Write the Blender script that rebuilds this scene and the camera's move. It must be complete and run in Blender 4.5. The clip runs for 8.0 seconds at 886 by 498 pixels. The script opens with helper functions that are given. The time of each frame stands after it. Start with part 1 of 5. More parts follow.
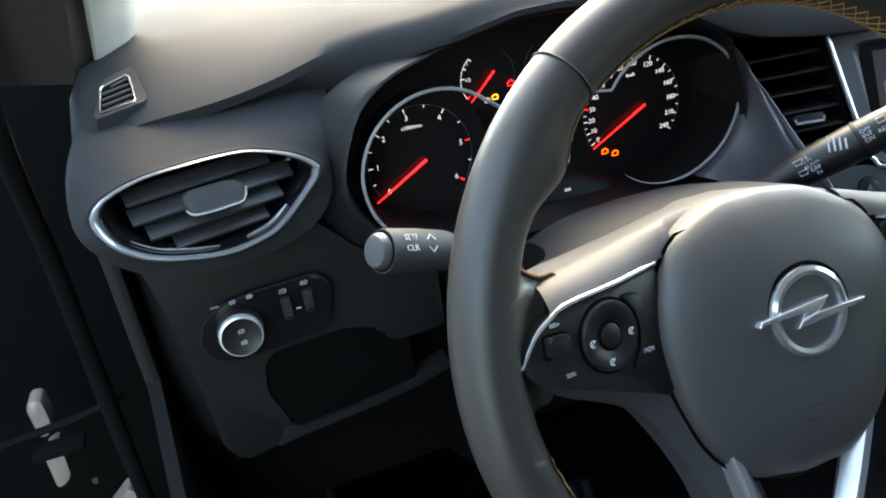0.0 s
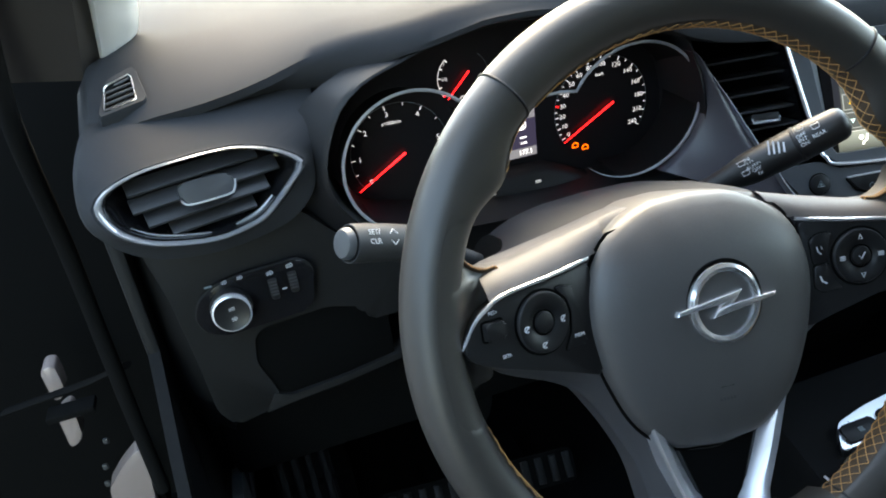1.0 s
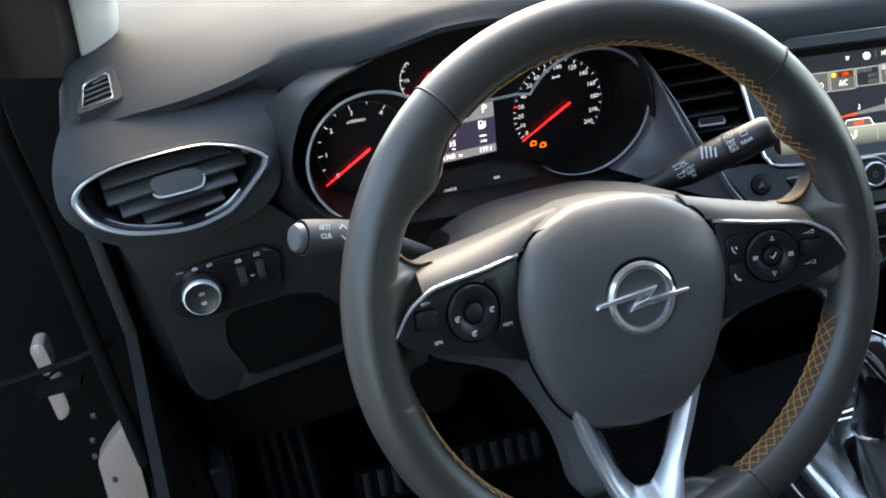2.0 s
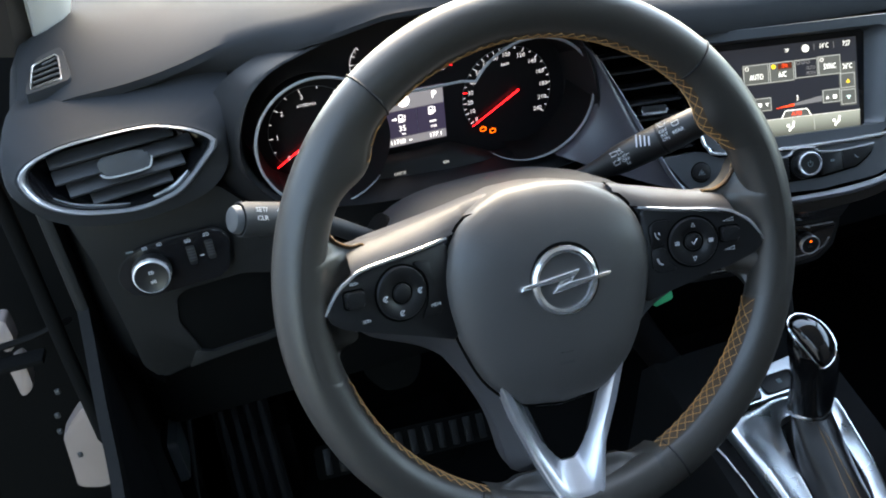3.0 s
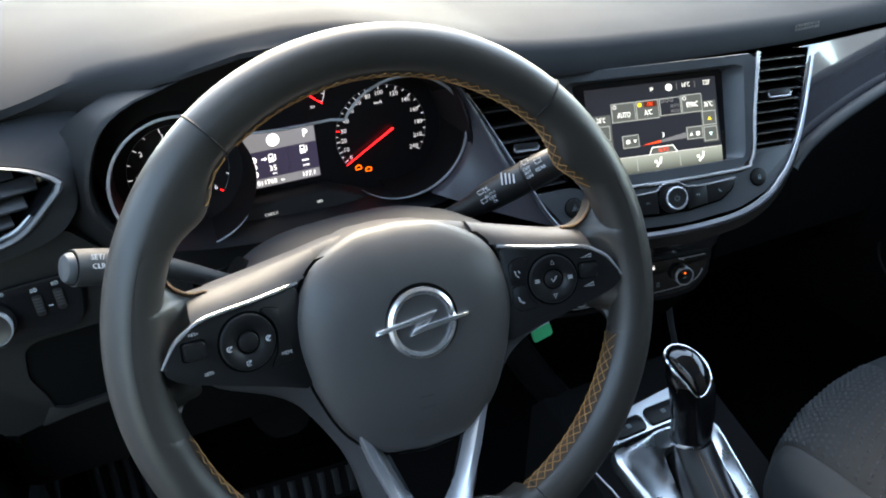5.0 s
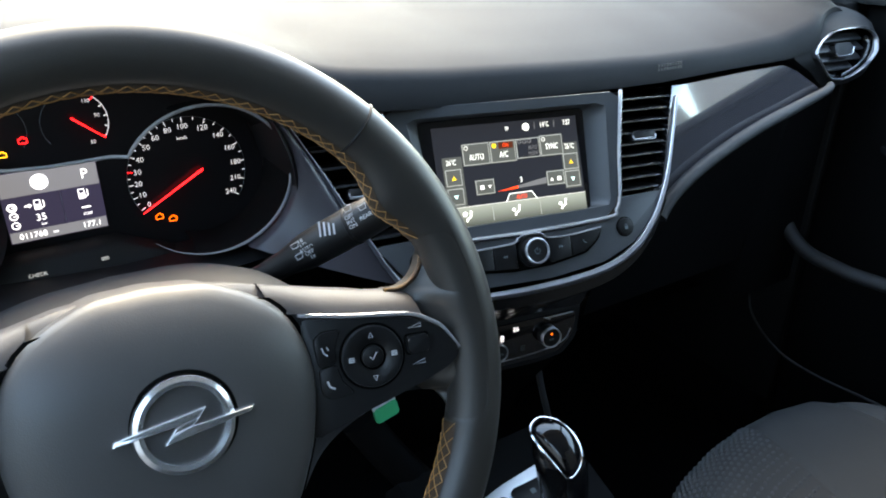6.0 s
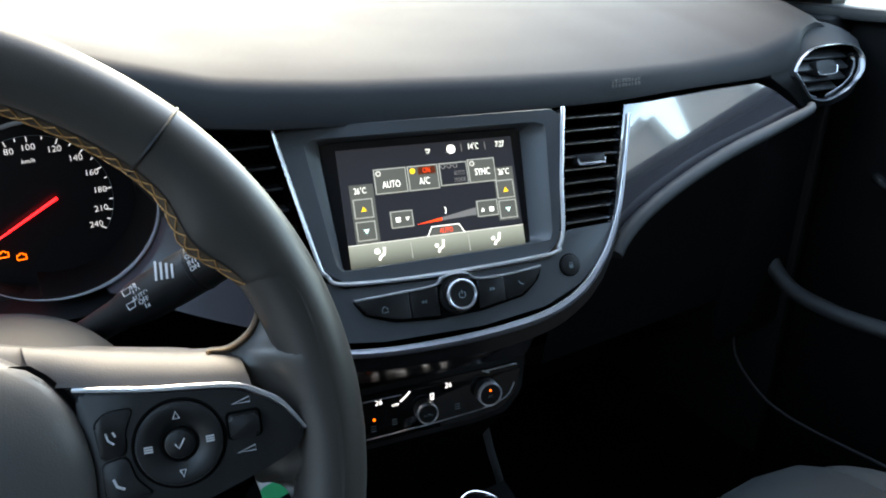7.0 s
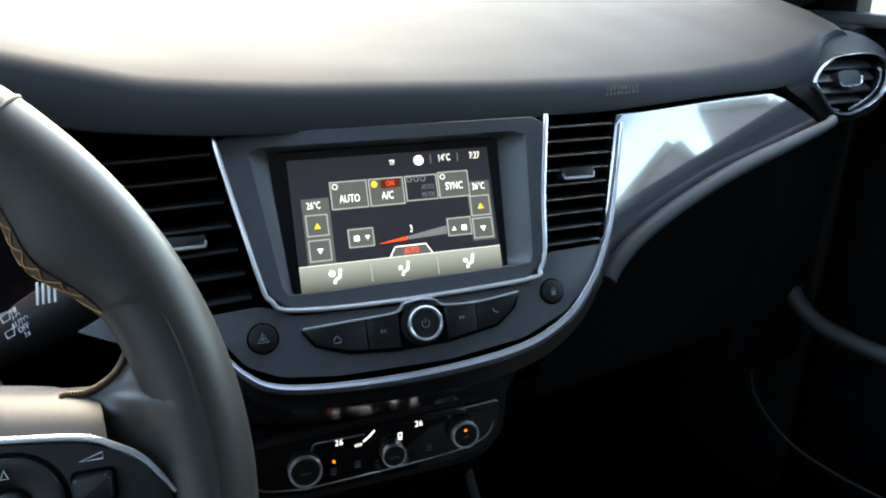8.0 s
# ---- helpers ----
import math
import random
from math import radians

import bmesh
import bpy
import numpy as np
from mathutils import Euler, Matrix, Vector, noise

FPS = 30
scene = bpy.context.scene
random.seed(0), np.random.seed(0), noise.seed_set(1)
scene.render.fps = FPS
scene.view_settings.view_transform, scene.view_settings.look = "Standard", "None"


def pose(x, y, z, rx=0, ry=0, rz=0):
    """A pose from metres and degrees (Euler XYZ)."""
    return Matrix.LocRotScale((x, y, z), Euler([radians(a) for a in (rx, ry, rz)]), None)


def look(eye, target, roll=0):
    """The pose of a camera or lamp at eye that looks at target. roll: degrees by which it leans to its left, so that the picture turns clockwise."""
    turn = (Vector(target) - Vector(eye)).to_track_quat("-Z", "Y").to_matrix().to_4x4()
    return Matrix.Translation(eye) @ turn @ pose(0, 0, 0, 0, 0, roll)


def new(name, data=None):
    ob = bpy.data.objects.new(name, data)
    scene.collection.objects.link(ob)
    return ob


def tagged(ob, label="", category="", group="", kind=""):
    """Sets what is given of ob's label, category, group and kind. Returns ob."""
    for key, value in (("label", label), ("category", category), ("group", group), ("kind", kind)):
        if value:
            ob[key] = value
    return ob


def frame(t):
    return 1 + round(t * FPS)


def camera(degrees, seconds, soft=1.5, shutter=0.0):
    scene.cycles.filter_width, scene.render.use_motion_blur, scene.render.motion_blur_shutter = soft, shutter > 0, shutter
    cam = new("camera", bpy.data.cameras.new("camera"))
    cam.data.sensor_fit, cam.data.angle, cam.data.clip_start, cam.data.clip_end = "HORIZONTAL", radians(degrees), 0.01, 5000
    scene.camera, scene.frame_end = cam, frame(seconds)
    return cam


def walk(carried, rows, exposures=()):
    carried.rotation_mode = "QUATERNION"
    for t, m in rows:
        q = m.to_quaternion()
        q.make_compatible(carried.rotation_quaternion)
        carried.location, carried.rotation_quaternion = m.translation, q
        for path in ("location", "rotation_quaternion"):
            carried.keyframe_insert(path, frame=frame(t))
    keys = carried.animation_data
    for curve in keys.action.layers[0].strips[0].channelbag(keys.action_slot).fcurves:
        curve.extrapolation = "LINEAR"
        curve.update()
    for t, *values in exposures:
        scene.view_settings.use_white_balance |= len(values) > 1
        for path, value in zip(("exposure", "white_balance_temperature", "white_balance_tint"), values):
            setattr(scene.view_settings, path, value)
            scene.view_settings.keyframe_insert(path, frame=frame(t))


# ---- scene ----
cam = camera(62.0, 8.0, 1.9)
PATH = [
    (0, (-0.2601, -0.2475, 0.88), (-0.1337, 0.1813, 0.656), -7.90),
    (0.5, (-0.2523, -0.2732, 0.897), (-0.1318, 0.1525, 0.664), -7.74),
    (1, (-0.2402, -0.2966, 0.9112), (-0.1264, 0.127, 0.6712), -7.65),
    (2.5, (-0.1986, -0.3565, 0.941), (-0.0855, 0.058, 0.6852), -6.27),
    (3, (-0.1842, -0.3665, 0.9423), (-0.0662, 0.0425, 0.6801), -5.57),
    (3.5, (-0.1733, -0.3689, 0.9411), (-0.0489, 0.0357, 0.6749), -4.87),
    (4, (-0.1602, -0.3747, 0.9408), (-0.0307, 0.0295, 0.6764), -4.45),
    (4.2, (-0.1552, -0.3764, 0.9435), (-0.0221, 0.0269, 0.6796), -4.25),
    (5.3, (-0.1206, -0.3585, 0.9253), (0.0783, 0.0348, 0.6891), -1.99),
    (5.5, (-0.1025, -0.3366, 0.9134), (0.1153, 0.0499, 0.6828), -0.82),
    (6, (-0.0446, -0.3013, 0.8873), (0.2007, 0.0771, 0.6714), 0.47),
    (6.5, (0.0119, -0.2795, 0.8607), (0.2667, 0.1011, 0.6602), 0.16),
    (7, (0.0666, -0.2602, 0.8491), (0.3165, 0.1269, 0.655), 0.30),
    (7.5, (0.1052, -0.2446, 0.8382), (0.3499, 0.149, 0.6507), 0.38),
    (8, (0.1345, -0.2336, 0.825), (0.3726, 0.1675, 0.645), 0.13),
]
walk(cam, [(t, look(eye, target, roll)) for t, eye, target, roll in PATH], exposures=[(0, 4.2, 8500, 0), (2.5, 4.2, 8200, 3), (8, 4.06, 8000, 0)])

# ---- light ----
SUN_EL, SUN_AZ = 42.0, 16.0   # degrees up, degrees to the right of straight ahead
world = bpy.data.worlds.new("sky")
scene.world = world
world.use_nodes = True
wn = world.node_tree.nodes
sky = wn.new("ShaderNodeTexSky")
sky.sky_type = 'NISHITA'
sky.sun_disc = False
sky.sun_elevation, sky.sun_rotation = radians(SUN_EL), radians(SUN_AZ)
wn["Background"].inputs[1].default_value = 0.14
world.node_tree.links.new(sky.outputs[0], wn["Background"].inputs[0])
sun = new("sun", bpy.data.lights.new("sun", 'SUN'))
sun.data.energy, sun.data.angle, sun.data.color = 0.26, radians(45), (1.0, 0.76, 0.48)
sun.matrix_world = look((0, 0, 5), Vector((0, 0, 5)) - Vector((math.sin(radians(SUN_AZ)) * math.cos(radians(SUN_EL)), math.cos(radians(SUN_AZ)) * math.cos(radians(SUN_EL)), math.sin(radians(SUN_EL)))))



# ---- materials ----
def mat(name, col, rough=0.5, metal=0.0, grain=0.0, size=900.0, vary=0.12, coat=0.0, emit=0.0, spec=0.5, stain=0.0):
    """A surface with a fine grain (bump), and colour and gloss that vary at two scales."""
    m = bpy.data.materials.new(name)
    m.use_nodes = True
    nt = m.node_tree
    b = nt.nodes["Principled BSDF"]
    b.inputs["Roughness"].default_value = rough
    b.inputs["Metallic"].default_value = metal
    b.inputs["Specular IOR Level"].default_value = spec
    b.inputs["Coat Weight"].default_value = coat
    b.inputs["Coat Roughness"].default_value = 0.03
    tc = nt.nodes.new("ShaderNodeTexCoord")
    big = nt.nodes.new("ShaderNodeTexNoise")
    big.inputs["Scale"].default_value, big.inputs["Detail"].default_value = 14.0, 6.0
    nt.links.new(tc.outputs["Object"], big.inputs["Vector"])
    ramp = nt.nodes.new("ShaderNodeMix")
    ramp.data_type = 'RGBA'
    lo = [c * (1 - vary) for c in col]
    hi = [min(1, c * (1 + vary)) for c in col]
    ramp.inputs["A"].default_value, ramp.inputs["B"].default_value = (*lo, 1), (*hi, 1)
    nt.links.new(big.outputs["Fac"], ramp.inputs["Factor"])
    nt.links.new(ramp.outputs["Result"], b.inputs["Base Color"])
    rr = nt.nodes.new("ShaderNodeMapRange")
    rr.inputs["To Min"].default_value, rr.inputs["To Max"].default_value = max(0.02, rough - 0.06 - stain), min(1, rough + 0.06 + stain)
    nt.links.new(big.outputs["Fac"], rr.inputs["Value"])
    nt.links.new(rr.outputs["Result"], b.inputs["Roughness"])
    if grain:
        v = nt.nodes.new("ShaderNodeTexVoronoi")
        v.inputs["Scale"].default_value = size
        nt.links.new(tc.outputs["Object"], v.inputs["Vector"])
        bump = nt.nodes.new("ShaderNodeBump")
        bump.inputs["Strength"].default_value, bump.inputs["Distance"].default_value = grain, 0.00025
        nt.links.new(v.outputs["Distance"], bump.inputs["Height"])
        nt.links.new(bump.outputs["Normal"], b.inputs["Normal"])
    if emit:
        b.inputs["Emission Color"].default_value = (*col, 1)
        b.inputs["Emission Strength"].default_value = emit
    return m


SOFT = mat("soft_dash_plastic", (0.0205, 0.0213, 0.0235), 0.68, grain=0.2, size=1300, spec=0.11)
HARD = mat("hard_grey_plastic", (0.030, 0.031, 0.033), 0.58, grain=0.25, size=1100, spec=0.32)
KNEE = mat("knee_plastic", (0.0085, 0.0085, 0.0087), 0.6, grain=0.3, spec=0.15)
BLACKP = mat("black_plastic", (0.008, 0.008, 0.009), 0.5, grain=0.15, spec=0.25)
# darker than the plastic itself: the low cabin's shade is in the colour
FOOT = mat("shaded_footwell_plastic", (0.0045, 0.0045, 0.0048), 0.7, grain=0.2, spec=0.12)
# near-black without gloss: shade of gaps, recesses and covered faces as colour
DARK = mat("shade_black", (0.003, 0.003, 0.003), 0.9, spec=0.03)
STACK = mat("slate_satin_plastic", (0.046, 0.050, 0.055), 0.42, grain=0.15)
GLOSS = mat("piano_black", (0.006, 0.006, 0.007), 0.08, vary=0.1, coat=0.6)
TRIMM = mat("glossy_grey_decor", (0.055, 0.052, 0.060), 0.07, coat=1.0, spec=1.0)
TRIMM.node_tree.nodes["Principled BSDF"].inputs["Coat IOR"].default_value = 1.8
CHROME = mat("chrome", (0.78, 0.78, 0.8), 0.12, metal=1.0, vary=0.04)
SILVER = mat("silver_paint", (0.56, 0.56, 0.59), 0.34, metal=0.75, vary=0.05)
ALU = mat("polished_aluminium", (0.80, 0.80, 0.82), 0.24, metal=0.7, vary=0.04)
BADGE = mat("badge_chrome", (0.88, 0.88, 0.90), 0.20, metal=0.86, vary=0.05)
SATIN = mat("satin_silver", (0.62, 0.62, 0.64), 0.26, metal=1.0, vary=0.06)
LEATHER = mat("smooth_leather", (0.033, 0.030, 0.027), 0.40, grain=0.10, size=1400)
PADM = mat("airbag_skin", (0.060, 0.057, 0.056), 0.46, grain=0.14, size=1300, spec=0.5)
BUTTON = mat("button_plastic", (0.0085, 0.0085, 0.0092), 0.42, grain=0.1, spec=0.35)
WHITEP = mat("white_print", (0.46, 0.46, 0.47), 0.6)
AMBERP = mat("print_faint", (0.05, 0.05, 0.05), 0.6)
GREYP = mat("grey_print", (0.13, 0.16, 0.17), 0.6)
# black plastic made darker still, for the shade of the dial hood
SHROUD = mat("shaded_shroud_plastic", (0.0092, 0.0096, 0.0112), 0.58, grain=0.25, size=1100, spec=0.3)
SPOKE = mat("spoke_plastic", (0.046, 0.045, 0.048), 0.52, grain=0.14, size=1300, spec=0.4)
BOOT = mat("boot_leather", (0.014, 0.013, 0.013), 0.38, grain=0.15, size=1200)
FASCIA = mat("gloss_fascia", (0.006, 0.006, 0.007), 0.2, coat=0.2)
STITCH = mat("orange_thread", (0.37, 0.195, 0.068), 0.7)
FABRIC = mat("seat_fabric", (0.0046, 0.0060, 0.0074), 0.85, grain=0.6, size=900)
SLAT = mat("slat_plastic", (0.018, 0.018, 0.020), 0.42, grain=0.15, spec=0.4)
PLATE = mat("bright_metal_trim", (0.66, 0.68, 0.70), 0.28, metal=1.0, vary=0.05)
DARKCHROME = mat("dark_chrome", (0.36, 0.36, 0.38), 0.22, metal=0.62, vary=0.08)
CHEEK = mat("cheek_plastic", (0.050, 0.046, 0.054), 0.36, grain=0.15, size=1100, spec=0.45)
BANDM = mat("band_paint", (0.30, 0.30, 0.33), 0.38, metal=0.6, vary=0.05)
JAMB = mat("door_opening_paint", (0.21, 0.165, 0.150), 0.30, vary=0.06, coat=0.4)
CARPET = mat("carpet", (0.004, 0.004, 0.004), 0.95, spec=0.03, grain=0.8, size=900)
APERT = mat("aperture_trim", (0.022, 0.018, 0.016), 0.5, spec=0.35)
RUBBER = mat("rubber_seal", (0.005, 0.005, 0.005), 0.85, spec=0.02)
PAINT = mat("white_car_paint", (0.42, 0.39, 0.37), 0.25, vary=0.03, coat=0.5)
LINER = mat("roof_lining", (0.35, 0.34, 0.33), 0.9, grain=0.3)
GLOWW = mat("lit_white", (0.50, 0.50, 0.60), 0.5, emit=0.10)
GLOWR = mat("lit_red", (1.0, 0.010, 0.018), 0.5, emit=0.42)
GLOWO = mat("lit_orange", (1.0, 0.13, 0.01), 0.5, emit=0.22)
ASPHALT = mat("asphalt", (0.05, 0.05, 0.052), 0.9, grain=1.0, size=60)


# ---- builders ----
def part(name, bm, material, parent=None, label="", smooth=True, m=None):
    """Links a bmesh as one mesh object, under a thing if one is given."""
    if m is not None:
        bmesh.ops.transform(bm, matrix=m, verts=bm.verts)
    bmesh.ops.recalc_face_normals(bm, faces=bm.faces)
    me = bpy.data.meshes.new(name)
    bm.to_mesh(me)
    bm.free()
    me.materials.append(material)
    if smooth:
        me.shade_smooth()
        me.set_sharp_from_angle(angle=radians(40))
    ob = new(name, me)
    if parent is not None:
        ob.parent = parent
    if label:
        ob["label"] = label
    return ob


def thing(name, label, category, at=(0, 0, 0), group="", kind=""):
    """An empty at the base of a thing; parts keep world coordinates."""
    ob = new(name)
    ob.empty_display_size = 0.02
    return tagged(ob, label, category, group, kind)


def prism(pts, w0, w1, bevel=0.0, seg=2, scale_top=None):
    """A solid from a 2D outline between two heights, its front rim rounded."""
    bm = bmesh.new()
    lo = [bm.verts.new((x, y, w0)) for x, y in pts]
    hi = [bm.verts.new((x, y, w1)) for x, y in pts]
    bm.faces.new(lo[::-1])
    top = bm.faces.new(hi)
    n = len(pts)
    for i in range(n):
        bm.faces.new((lo[i], lo[(i + 1) % n], hi[(i + 1) % n], hi[i]))
    if bevel:
        bmesh.ops.bevel(bm, geom=list(top.edges), offset=bevel, segments=seg, profile=0.5, affect='EDGES', clamp_overlap=True)
    return bm


def rounded(pts, r=0.004, n=5):
    """An outline with its corners rounded."""
    out = []
    k = len(pts)
    for i in range(k):
        p, a, b = Vector(pts[i]), Vector(pts[i - 1]), Vector(pts[(i + 1) % k])
        d = min(r, (a - p).length * 0.45, (b - p).length * 0.45)
        s, e = p + (a - p).normalized() * d, p + (b - p).normalized() * d
        for j in range(n + 1):
            t = j / n
            out.append(tuple(s * (1 - t) ** 2 + p * 2 * t * (1 - t) + e * t * t))
    return out


def rect(x0, y0, x1, y1):
    return [(x0, y0), (x1, y0), (x1, y1), (x0, y1)]


def circle(x, y, r, n=32, ry=None):
    return [(x + r * math.cos(2 * math.pi * i / n), y + (ry or r) * math.sin(2 * math.pi * i / n)) for i in range(n)]


def smooth_path(pts, n=8, closed=False):
    """A Catmull-Rom line through points."""
    pts = [Vector(p) for p in pts]
    k = len(pts)
    out = []
    for i in range(k if closed else k - 1):
        if closed:
            p0, p1, p2, p3 = (pts[(i + j) % k] for j in (-1, 0, 1, 2))
        else:
            p0, p1, p2, p3 = pts[max(i - 1, 0)], pts[i], pts[i + 1], pts[min(i + 2, k - 1)]
        for j in range(n):
            t = j / n
            out.append(0.5 * ((2 * p1) + (p2 - p0) * t + (2 * p0 - 5 * p1 + 4 * p2 - p3) * t * t + (3 * p1 - p0 - 3 * p2 + p3) * t ** 3))
    if not closed:
        out.append(pts[-1])
    return out


def tube(pts, r, n=8, closed=False, flat=1.0, up=(0, 0, 1), bm=None):
    """A round (or flattened) bar along a line; r is one radius or one per point."""
    bm = bm or bmesh.new()
    pts = [Vector(p) for p in pts]
    k = len(pts)
    rings = []
    for i, p in enumerate(pts):
        a, b = (pts[i - 1], pts[(i + 1) % k]) if closed else (pts[max(i - 1, 0)], pts[min(i + 1, k - 1)])
        d = (b - a).normalized()
        side = d.cross(Vector(up))
        side = side.normalized() if side.length > 1e-6 else d.orthogonal().normalized()
        top = side.cross(d)
        rr = r[i] if isinstance(r, (list, tuple)) else r
        rings.append([bm.verts.new(p + side * rr * math.cos(2 * math.pi * j / n) + top * rr * flat * math.sin(2 * math.pi * j / n)) for j in range(n)])
    for i in range(k if closed else k - 1):
        A, B = rings[i], rings[(i + 1) % k]
        for j in range(n):
            bm.faces.new((A[j], A[(j + 1) % n], B[(j + 1) % n], B[j]))
    if not closed:
        bm.faces.new(rings[0][::-1])
        bm.faces.new(rings[-1])
    return bm


def loft(rings, closed=True, cap0=False, cap1=False):
    """A skin over rings of equally many points."""
    bm = bmesh.new()
    vs = [[bm.verts.new(p) for p in ring] for ring in rings]
    n = len(vs[0])
    for A, B in zip(vs, vs[1:]):
        for j in range(n if closed else n - 1):
            bm.faces.new((A[j], A[(j + 1) % n], B[(j + 1) % n], B[j]))
    if cap0:
        bm.faces.new(vs[0][::-1])
    if cap1:
        bm.faces.new(vs[-1])
    return bm


def polar(outline, centre, n=64):
    """An outline resampled at n even angles round a centre."""
    cx, cy = centre
    out = []
    k = len(outline)
    for i in range(n):
        a = 2 * math.pi * i / n
        dx, dy = math.cos(a), math.sin(a)
        best = 0
        for j in range(k):
            (x1, y1), (x2, y2) = outline[j][:2], outline[(j + 1) % k][:2]
            ex, ey = x2 - x1, y2 - y1
            det = dx * -ey + dy * ex
            if abs(det) < 1e-12:
                continue
            t = ((x1 - cx) * -ey + (y1 - cy) * ex) / det
            s = (dx * (y1 - cy) - dy * (x1 - cx)) / det
            if t > 0 and -1e-9 <= s <= 1 + 1e-9:
                best = max(best, t)
        out.append((cx + dx * best, cy + dy * best))
    return out


def interp(x, table):
    xs, ys = zip(*table)
    return float(np.interp(x, xs, ys))


def box(x0, y0, z0, x1, y1, z1, bevel=0.0, seg=2):
    bm = prism(rect(x0, y0, x1, y1), z0, z1)
    if bevel:
        bmesh.ops.bevel(bm, geom=list(bm.edges), offset=bevel, segments=seg, profile=0.5, affect='EDGES', clamp_overlap=True)
    return bm


def lettering(text, size, m, material, parent, thick=0.0002, name="lettering"):
    """Built-in font, flat on the plane of m, centred."""
    cu = bpy.data.curves.new(name, 'FONT')
    cu.body, cu.size, cu.align_x, cu.align_y, cu.extrude, cu.resolution_u, cu.offset = text, size, 'CENTER', 'CENTER', thick, 2, size * (-.011 if name == "numeral" else -.004)
    tmp = bpy.data.objects.new(name, cu)
    scene.collection.objects.link(tmp)
    bpy.context.view_layer.update()
    me = bpy.data.meshes.new_from_object(tmp.evaluated_get(bpy.context.evaluated_depsgraph_get()))
    bpy.data.objects.remove(tmp)
    me.transform(m)
    me.materials.clear()
    me.materials.append(material)
    ob = new(name, me)
    ob.parent = parent
    return ob


def frame_of(origin, x, z):
    """A frame from its origin, its right and its outward direction."""
    x, z = Vector(x).normalized(), Vector(z)
    z = (z - x * z.dot(x)).normalized()
    y = z.cross(x)
    m = Matrix((x, y, z)).transposed().to_4x4()
    m.translation = origin
    return m


def T(x, y, z=0.0):
    return Matrix.Translation((x, y, z))


# frames of the large parts: x to the right, y up along the face, z towards the driver
a = radians(22)
WH = frame_of((0.0035, 0.012, 0.659), (1, 0, 0), (0, -math.cos(a), math.sin(a))) @ pose(0, 0, 0, 0, 0, -4.8)
a, b = radians(25), radians(13)
ST = frame_of((0.354, 0.162, 0.595), (math.cos(b), -math.sin(b), 0), (-math.sin(b) * math.cos(a), -math.cos(b) * math.cos(a), math.sin(a)))
a = radians(9)
HV = frame_of((0.3367, 0.2059, 0.4813), (math.cos(b), -math.sin(b), 0), (-math.sin(b) * math.cos(a), -math.cos(b) * math.cos(a), math.sin(a)))
CL = frame_of((0, 0.305, 0.678), (1, 0, 0), (0, -1, 0))

# ---- car shell ----
car = thing("car_body", "white car body with dark pillars and seals round the cabin", "car body")
part("floor_pan", box(-0.50, -1.3, -0.06, 1.16, 1.12, 0.0), CARPET, car, "black carpeted floor")
part("roof", box(-0.30, -1.3, 1.20, 0.96, 0.02, 1.24, 0.01), LINER, car, "light grey roof lining")
part("firewall", box(-0.46, 1.08, 0.0, 1.12, 1.12, 0.74), DARK, car)
# unseen full-height panel in place of a rear window, keeps light out
part("rear_light_block", box(-0.50, -1.36, 0.0, 1.16, -1.30, 1.24), DARK, car)
part("bonnet", box(-0.45, 1.16, 0.60, 1.11, 2.1, 0.70, 0.05, 3), PAINT, car, "white painted bonnet")
part("sill", box(-0.50, -1.3, 0.0, -0.40, 0.46, 0.10, 0.02), BLACKP, car)
part("windscreen_pillar", tube(smooth_path([(1.02, .62, .70), (1.018, .50, .75), (1.01, .38, .80), (.99, .2, .88), (.93, -.10, 1.20)], 6), .03, 14, flat=.8), HARD, car, "dark grey pillar trim")
PL = smooth_path([(-0.33, 0.386, 0.775), (-0.325, 0.375, 0.795), (-0.321, 0.365, 0.814), (-0.317, 0.355, 0.833), (-0.311, 0.335, 0.862)], 5)
PR = smooth_path([(-0.329, 0.386, 0.774), (-0.31, 0.4, 0.784), (-0.301, 0.4, 0.798), (-0.296, 0.395, 0.811), (-0.293, 0.39, 0.825), (-0.286, 0.37, 0.857)], 4)
rows_ = []
for i in range(21):
    l, r = PL[i], PR[i]
    rows_.append([(l[0] - .012, l[1] + .03, l[2]), tuple(l), tuple(l.lerp(r, .15) + Vector((0, -.003, 0))), tuple(l.lerp(r, .5) + Vector((0, -.005, 0))), tuple(l.lerp(r, .85) + Vector((0, -.002, 0))), tuple(r), (r[0] + .004, r[1] + .02, r[2])])
part("windscreen_pillar", loft(rows_, closed=False), LINER, car, "pale grey pillar trim")
part("pillar_upper", tube([(-.330, .335, .885), (-.31, .20, .94), (-.27, -.10, 1.20)], .035, 12), LINER, car)
part("door_aperture", loft([[(-.333, .40, .76), (-.345, .37, .775), (-.42, .36, .79), (-.46, .40, .79)], [(-.319, .375, .833), (-.33, .345, .84), (-.40, .34, .85), (-.44, .38, .85)], [(-.305, .345, .90), (-.315, .315, .91), (-.385, .31, .92), (-.43, .35, .92)], [(-.27, -.02, 1.15), (-.28, -.05, 1.16), (-.33, -.05, 1.18), (-.38, 0, 1.18)]], closed=False), APERT, car, "dark brown door opening trim")
part("inner_wing", box(-1.0, .74, -.40, -.36, .78, .90, .01), DARK, car)
part("door_pillar", prism(rounded([(.40, .0), (.56, .0), (.56, .74), (.48, .76), (.42, .72), (.40, .40)], .03), 0, .045, .01), FOOT, car, m=frame_of((-.368, 0, 0), (0, 1, 0), (-1, 0, 0)))
